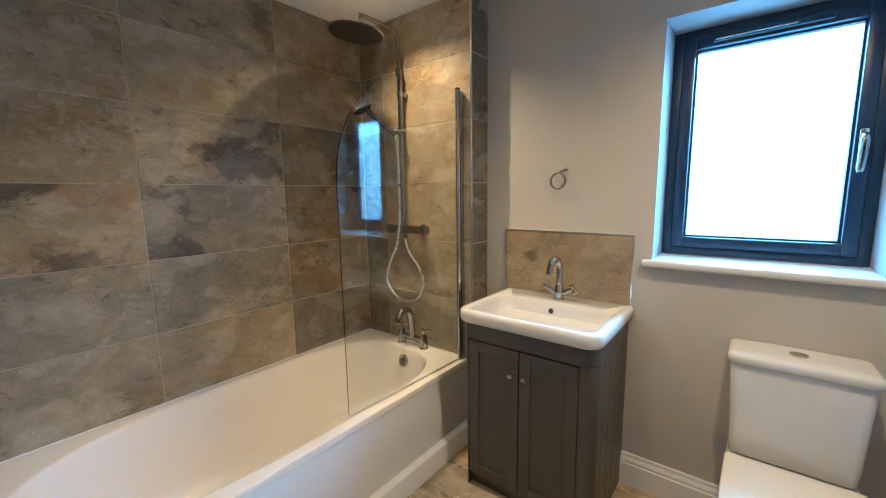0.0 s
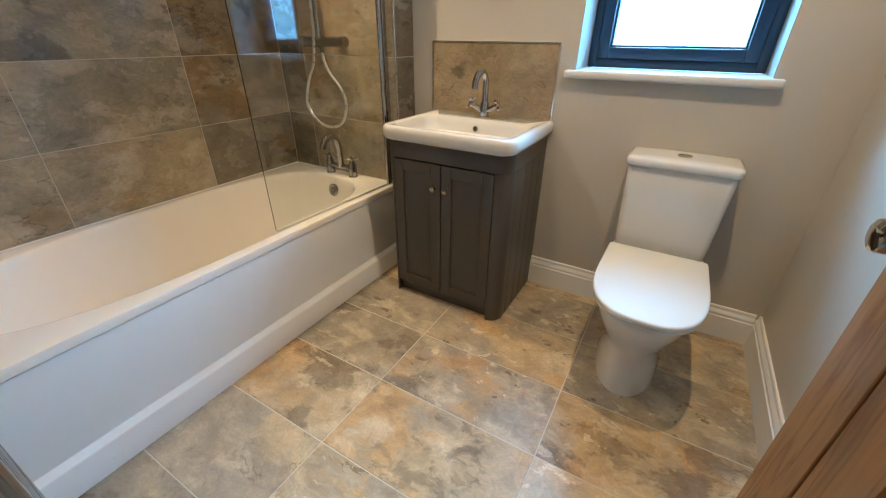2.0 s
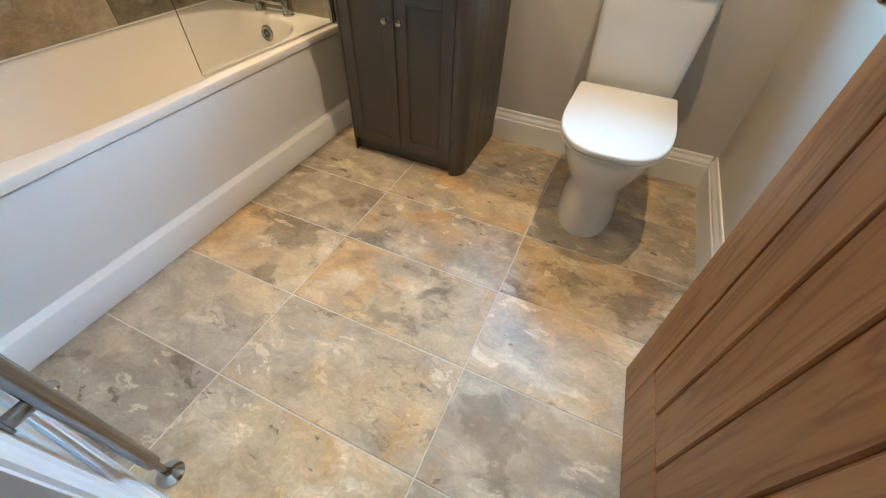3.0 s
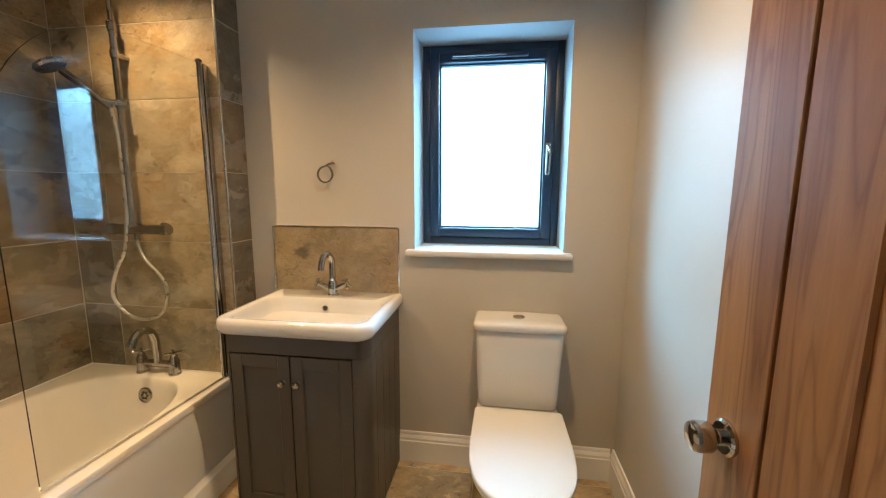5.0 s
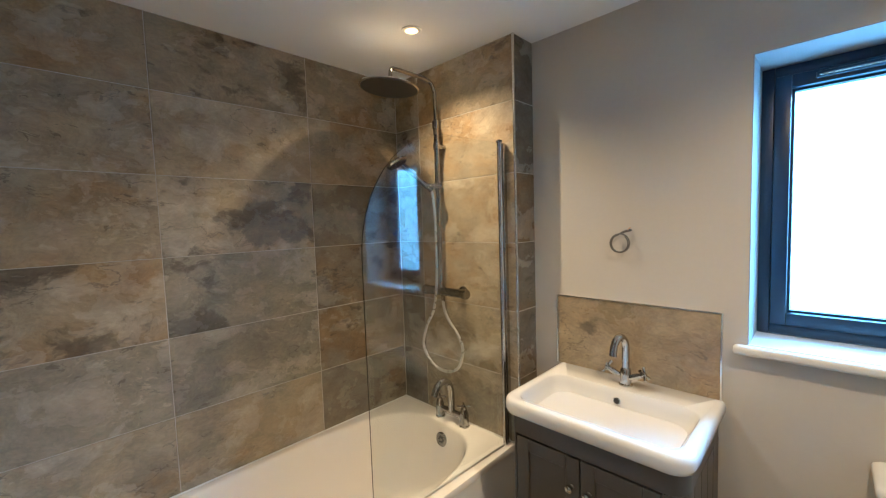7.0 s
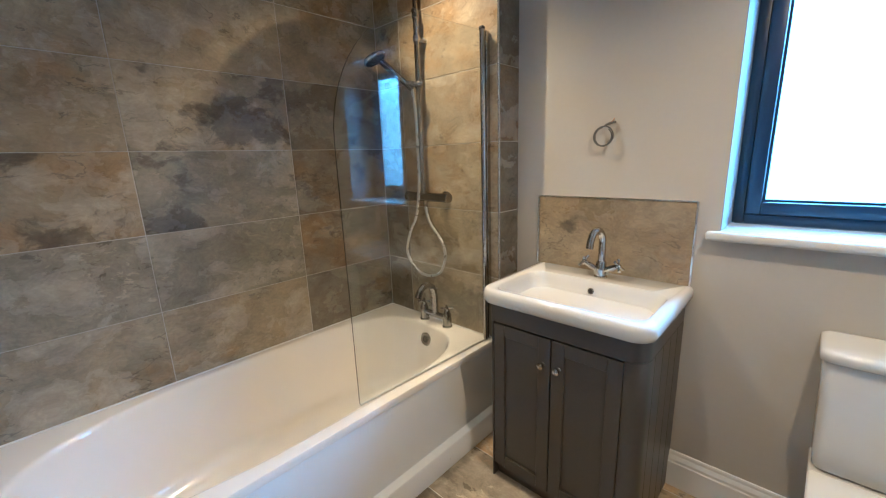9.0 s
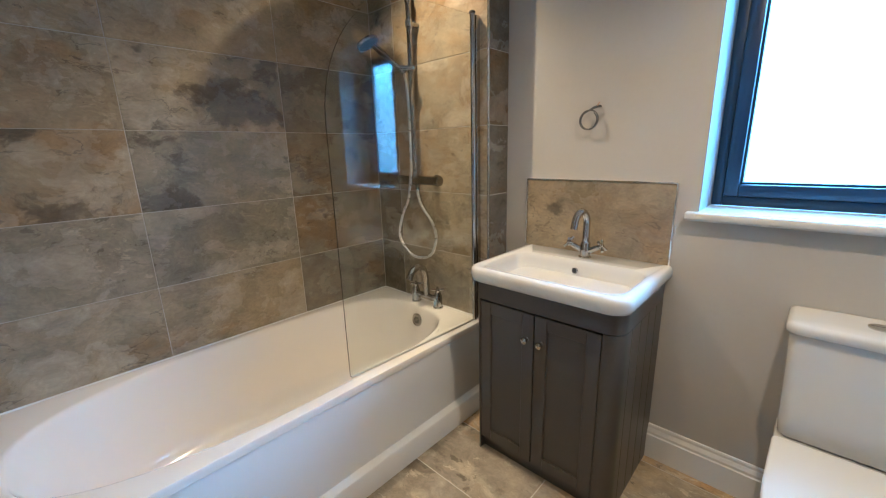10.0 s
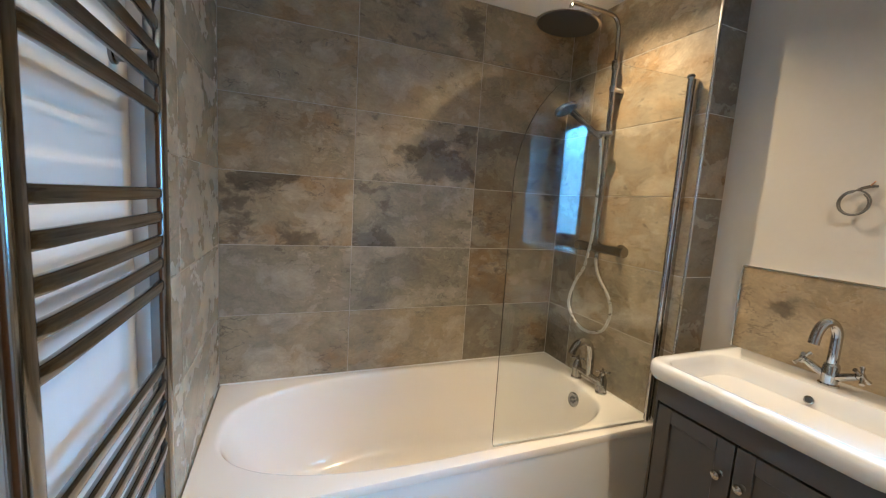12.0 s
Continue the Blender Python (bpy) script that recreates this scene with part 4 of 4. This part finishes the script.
def squircle(hw, hh, n=3.6, k=16):
    """A flattened round section, half as wide as hw and as high as hh."""
    out = []
    for i in range(k):
        c, s_ = math.cos(2 * math.pi * i / k), math.sin(2 * math.pi * i / k)
        out.append((hw * math.copysign(abs(c) ** (2 / n), c), hh * math.copysign(abs(s_) ** (2 / n), s_)))
    return out


def rail_post(x):
    loops = []
    for z, f in ((0.080, 0.8), (0.083, 0.95), (0.088, 1.0), (1.712, 1.0), (1.717, 0.95), (1.72, 0.8)):
        loops.append([Vector((x + f * a, PY + f * b_, z)) for a, b_ in squircle(0.020, 0.0155, 3.2, 20)])
    sub("post", loft(bmesh.new(), loops), RAIL_CHROME, rail)


rail_post(PX0)
rail_post(PX1)
BARS = [1.262 - 0.0445 * k for k in range(5)] + [0.926 - 0.0455 * k for k in range(5)] + [0.585 - 0.0455 * k for k in range(5)] + [0.250 - 0.0455 * k for k in range(3)] + [1.416 + 0.0495 * k for k in range(6)]
for z in BARS:
    loops = []
    for x, dy in ((PX0, 0.002), (PX0 + 0.014, 0.004), (PX0 + 0.022, 0.006), (PX0 + 0.05, 0.008), ((PX0 + PX1) / 2, 0.009), (PX1 - 0.05, 0.008), (PX1 - 0.022, 0.006), (PX1 - 0.014, 0.004), (PX1, 0.002)):
        loops.append([Vector((x, PY + dy + a, z + b_)) for a, b_ in squircle(0.0065, 0.0105, 3.4)])
    sub("bar", loft(bmesh.new(), loops), RAIL_CHROME, rail)
for x in (PX0, PX1):
    sub("feed_pipe", tube(bmesh.new(), [(x + 0.006, PY, 0.002), (x + 0.006, PY, 0.082)], 0.0078, 12), RAIL_CHROME, rail)
    sub("pipe_collar", lathe(bmesh.new(), [(0.030, 0.0005), (0.030, 0.003), (0.020, 0.009), (0.0095, 0.013), (0.0095, 0.018), (0, 0.018)], Matrix.Translation((x + 0.006, PY, 0)), 24), CHROME, rail)
for x in (PX0 + 0.03, PX1 - 0.03):
    for z in (0.386, 1.50):
        b_ = sub("bracket", tube(bmesh.new(), [(x, SOUTH_P + 0.0005, z), (x, SOUTH_P + 0.006, z), (x, SOUTH_P + 0.0065, z), (x, PY, z)], [0.019, 0.019, 0.0135, 0.0135], 16), RAIL_CHROME, rail)

# ---- ceiling downlights ----
BULB = glow("warm_lamp_lens", (1.0, 0.66, 0.30), 4.0)


def downlight(x, y):
    d = thing("downlight", "small round recessed ceiling downlight, lit warm", "ceiling light", (x, y, CEIL), "ceiling downlights")
    part("bezel", lathe(bmesh.new(), [(0.041, -0.0005), (0.041, -0.004), (0.034, -0.006), (0.027, -0.004), (0.027, -0.0008), (0.041, -0.0005)], Matrix(), 32), GLOSS_WHITE, d)
    part("lens", lathe(bmesh.new(), [(0.0265, -0.0008), (0.0265, -0.0018), (0, -0.0018)], Matrix(), 24), BULB, d, "glowing warm lamp lens")
    return d


# weak last share: the added fill that warms long wall and towel rail
for (x, y), share, beam in zip(LAMPS, (1.42, 1.45, 0.55), (130, 148, 150)):
    downlight(x, y)
    la = bpy.data.lights.new("downlight_lamp", "SPOT")
    la.energy, la.color, la.shadow_soft_size = LAMP_WATTS * 4 * share, WARM, 0.012
    la.spot_size, la.spot_blend = radians(beam), 1.0
    ob = new("downlight_lamp", la)
    ob.location = (x, y, CEIL - 0.012)

# ---- tiles ----
_tile_mesh = {}


def tile_mesh(w, h, mat, t=0.008):
    """One tile with chamfered edges: local x across, y up, z out of the wall; its face lies at z = 0."""
    key = (round(w, 4), round(h, 4), mat.name)
    if key not in _tile_mesh:
        c = 0.0012
        bm = bmesh.new()
        loft(bm, [[Vector((a * w / 2, b_ * h / 2, -t)) for a, b_ in ((-1, -1), (1, -1), (1, 1), (-1, 1))],
                  [Vector((a * w / 2, b_ * h / 2, -c)) for a, b_ in ((-1, -1), (1, -1), (1, 1), (-1, 1))],
                  [Vector((a * (w / 2 - c), b_ * (h / 2 - c), 0)) for a, b_ in ((-1, -1), (1, -1), (1, 1), (-1, 1))]], cap_start=False)
        _tile_mesh[key] = mesh_of("tile", bm, mat, False)
    return _tile_mesh[key]


def lay(parent, mat, cuts_u, cuts_v, to_world, mixtures, gap=0.003):
    """Tiles between the cuts, column by column; mixtures: grey, rust, dark, lightness for each in turn."""
    turn = itertools.cycle(mixtures)
    for u0, u1 in zip(cuts_u, cuts_u[1:]):
        for v0, v1 in zip(cuts_v, cuts_v[1:]):
            ob = new("tile", tile_mesh(u1 - u0 - gap, v1 - v0 - gap, mat))
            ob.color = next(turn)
            ob.parent = parent
            ob.matrix_parent_inverse = parent.matrix_basis.inverted()
            ob.matrix_basis = to_world @ Matrix.Translation(((u0 + u1) / 2, (v0 + v1) / 2, 0))


def frame_axes(origin, u, v):
    u, v = Vector(u), Vector(v)
    n = u.cross(v)
    return Matrix.Translation(origin) @ Matrix((u, v, n)).transposed().to_4x4()


Z_CUTS = ROWS_Z + [CEIL - 0.001]
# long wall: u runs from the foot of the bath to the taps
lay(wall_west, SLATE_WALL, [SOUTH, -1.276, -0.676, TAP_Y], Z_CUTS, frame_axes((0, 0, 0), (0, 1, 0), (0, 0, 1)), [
    (0.40, 0.45, 0.40, 1.10), (1.00, 0.05, 0.35, 1.15), (0.30, 0.60, 0.50, 1.12), (0.38, 0.60, 0.08, 1.12), (0.32, 0.58, 0.10, 1.12), (0.30, 0.60, 0.25, 1.08),
    (0.45, 0.42, 0.25, 1.00), (0.90, 0.15, 0.20, 1.02), (0.80, 0.20, 0.65, 1.05), (0.35, 0.55, 0.90, 1.08), (0.22, 0.48, 0.15, 1.12), (0.35, 0.50, 0.75, 1.00),
    # column next to the taps: lower four rows at about two thirds lightness
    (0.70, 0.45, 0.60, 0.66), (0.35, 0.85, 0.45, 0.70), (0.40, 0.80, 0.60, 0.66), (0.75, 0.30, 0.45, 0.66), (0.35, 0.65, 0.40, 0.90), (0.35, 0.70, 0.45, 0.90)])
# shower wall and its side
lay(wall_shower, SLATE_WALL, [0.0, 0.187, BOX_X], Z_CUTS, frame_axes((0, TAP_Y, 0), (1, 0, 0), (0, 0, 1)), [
    # narrow column at the corner set darker than the wide one
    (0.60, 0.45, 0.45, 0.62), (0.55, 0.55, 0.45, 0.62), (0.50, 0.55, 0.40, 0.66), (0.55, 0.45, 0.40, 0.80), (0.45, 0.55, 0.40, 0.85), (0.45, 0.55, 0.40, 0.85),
    (0.40, 0.40, 0.20, 1.00), (0.25, 0.55, 0.25, 1.08), (0.20, 0.65, 0.20, 1.12), (0.15, 0.70, 0.25, 1.12), (0.15, 0.70, 0.15, 1.08), (0.15, 0.75, 0.15, 1.00)])
# box side: all tiles at about two thirds lightness
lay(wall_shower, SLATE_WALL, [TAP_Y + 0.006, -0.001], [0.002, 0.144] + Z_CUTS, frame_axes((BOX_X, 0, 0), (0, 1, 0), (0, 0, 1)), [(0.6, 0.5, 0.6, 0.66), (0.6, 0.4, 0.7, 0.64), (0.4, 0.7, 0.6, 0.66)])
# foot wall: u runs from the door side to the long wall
# plain grey, raised lightness: the window's light is put into these tiles' tone
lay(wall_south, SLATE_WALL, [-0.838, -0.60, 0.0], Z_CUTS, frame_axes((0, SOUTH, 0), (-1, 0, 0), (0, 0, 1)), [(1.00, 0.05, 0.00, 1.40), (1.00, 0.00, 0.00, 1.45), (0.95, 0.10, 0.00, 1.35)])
# splashback
sp_tile = new("tile", tile_mesh(0.5914, 1.115 - T - 0.001, SLATE_SPLASH))
sp_tile.color = (0.45, 0.36, 0.55, 0.97)
sp_tile.parent = splash
sp_tile.matrix_parent_inverse = Matrix.Translation(-splash.location)
sp_tile.matrix_basis = frame_axes((1.1995, -0.0095, (1.115 + T) / 2), (1, 0, 0), (0, 0, 1))
# floor
fx = [0.66, 1.250, 1.849, 2.449, EAST]
fy = [-1.957, -1.858, -1.556, -1.2545, -0.953, -0.6565, -0.357, -0.0555, -0.001]
lay(floor, SLATE_FLOOR, fx, fy, frame_axes((0, 0, 0), (1, 0, 0), (0, 1, 0)), gap=0.004, mixtures=[
    (0.70, 0.20, 0.30, 0.95), (0.90, 0.10, 0.55, 0.85), (0.70, 0.15, 0.10, 1.00), (0.40, 0.60, 0.80, 0.90), (0.80, 0.35, 0.70, 0.82), (0.75, 0.45, 0.20, 0.88), (0.30, 0.65, 0.20, 0.90), (0.4, 0.5, 0.2, 0.9),
    (0.40, 0.50, 0.30, 0.95), (0.35, 0.60, 0.30, 0.97), (0.45, 0.60, 0.35, 0.95), (0.40, 0.75, 0.85, 0.95), (0.75, 0.50, 0.35, 0.92), (0.40, 0.60, 0.35, 0.90), (0.60, 0.45, 0.45, 0.85), (0.4, 0.5, 0.2, 0.9),
    (0.50, 0.40, 0.30, 1.00), (0.70, 0.45, 0.50, 0.90), (0.80, 0.40, 0.55, 0.88), (0.40, 0.40, 0.35, 1.05), (0.45, 0.80, 0.70, 0.85), (0.65, 0.35, 0.40, 0.85), (0.50, 0.50, 0.30, 0.90), (0.4, 0.5, 0.2, 0.9)])
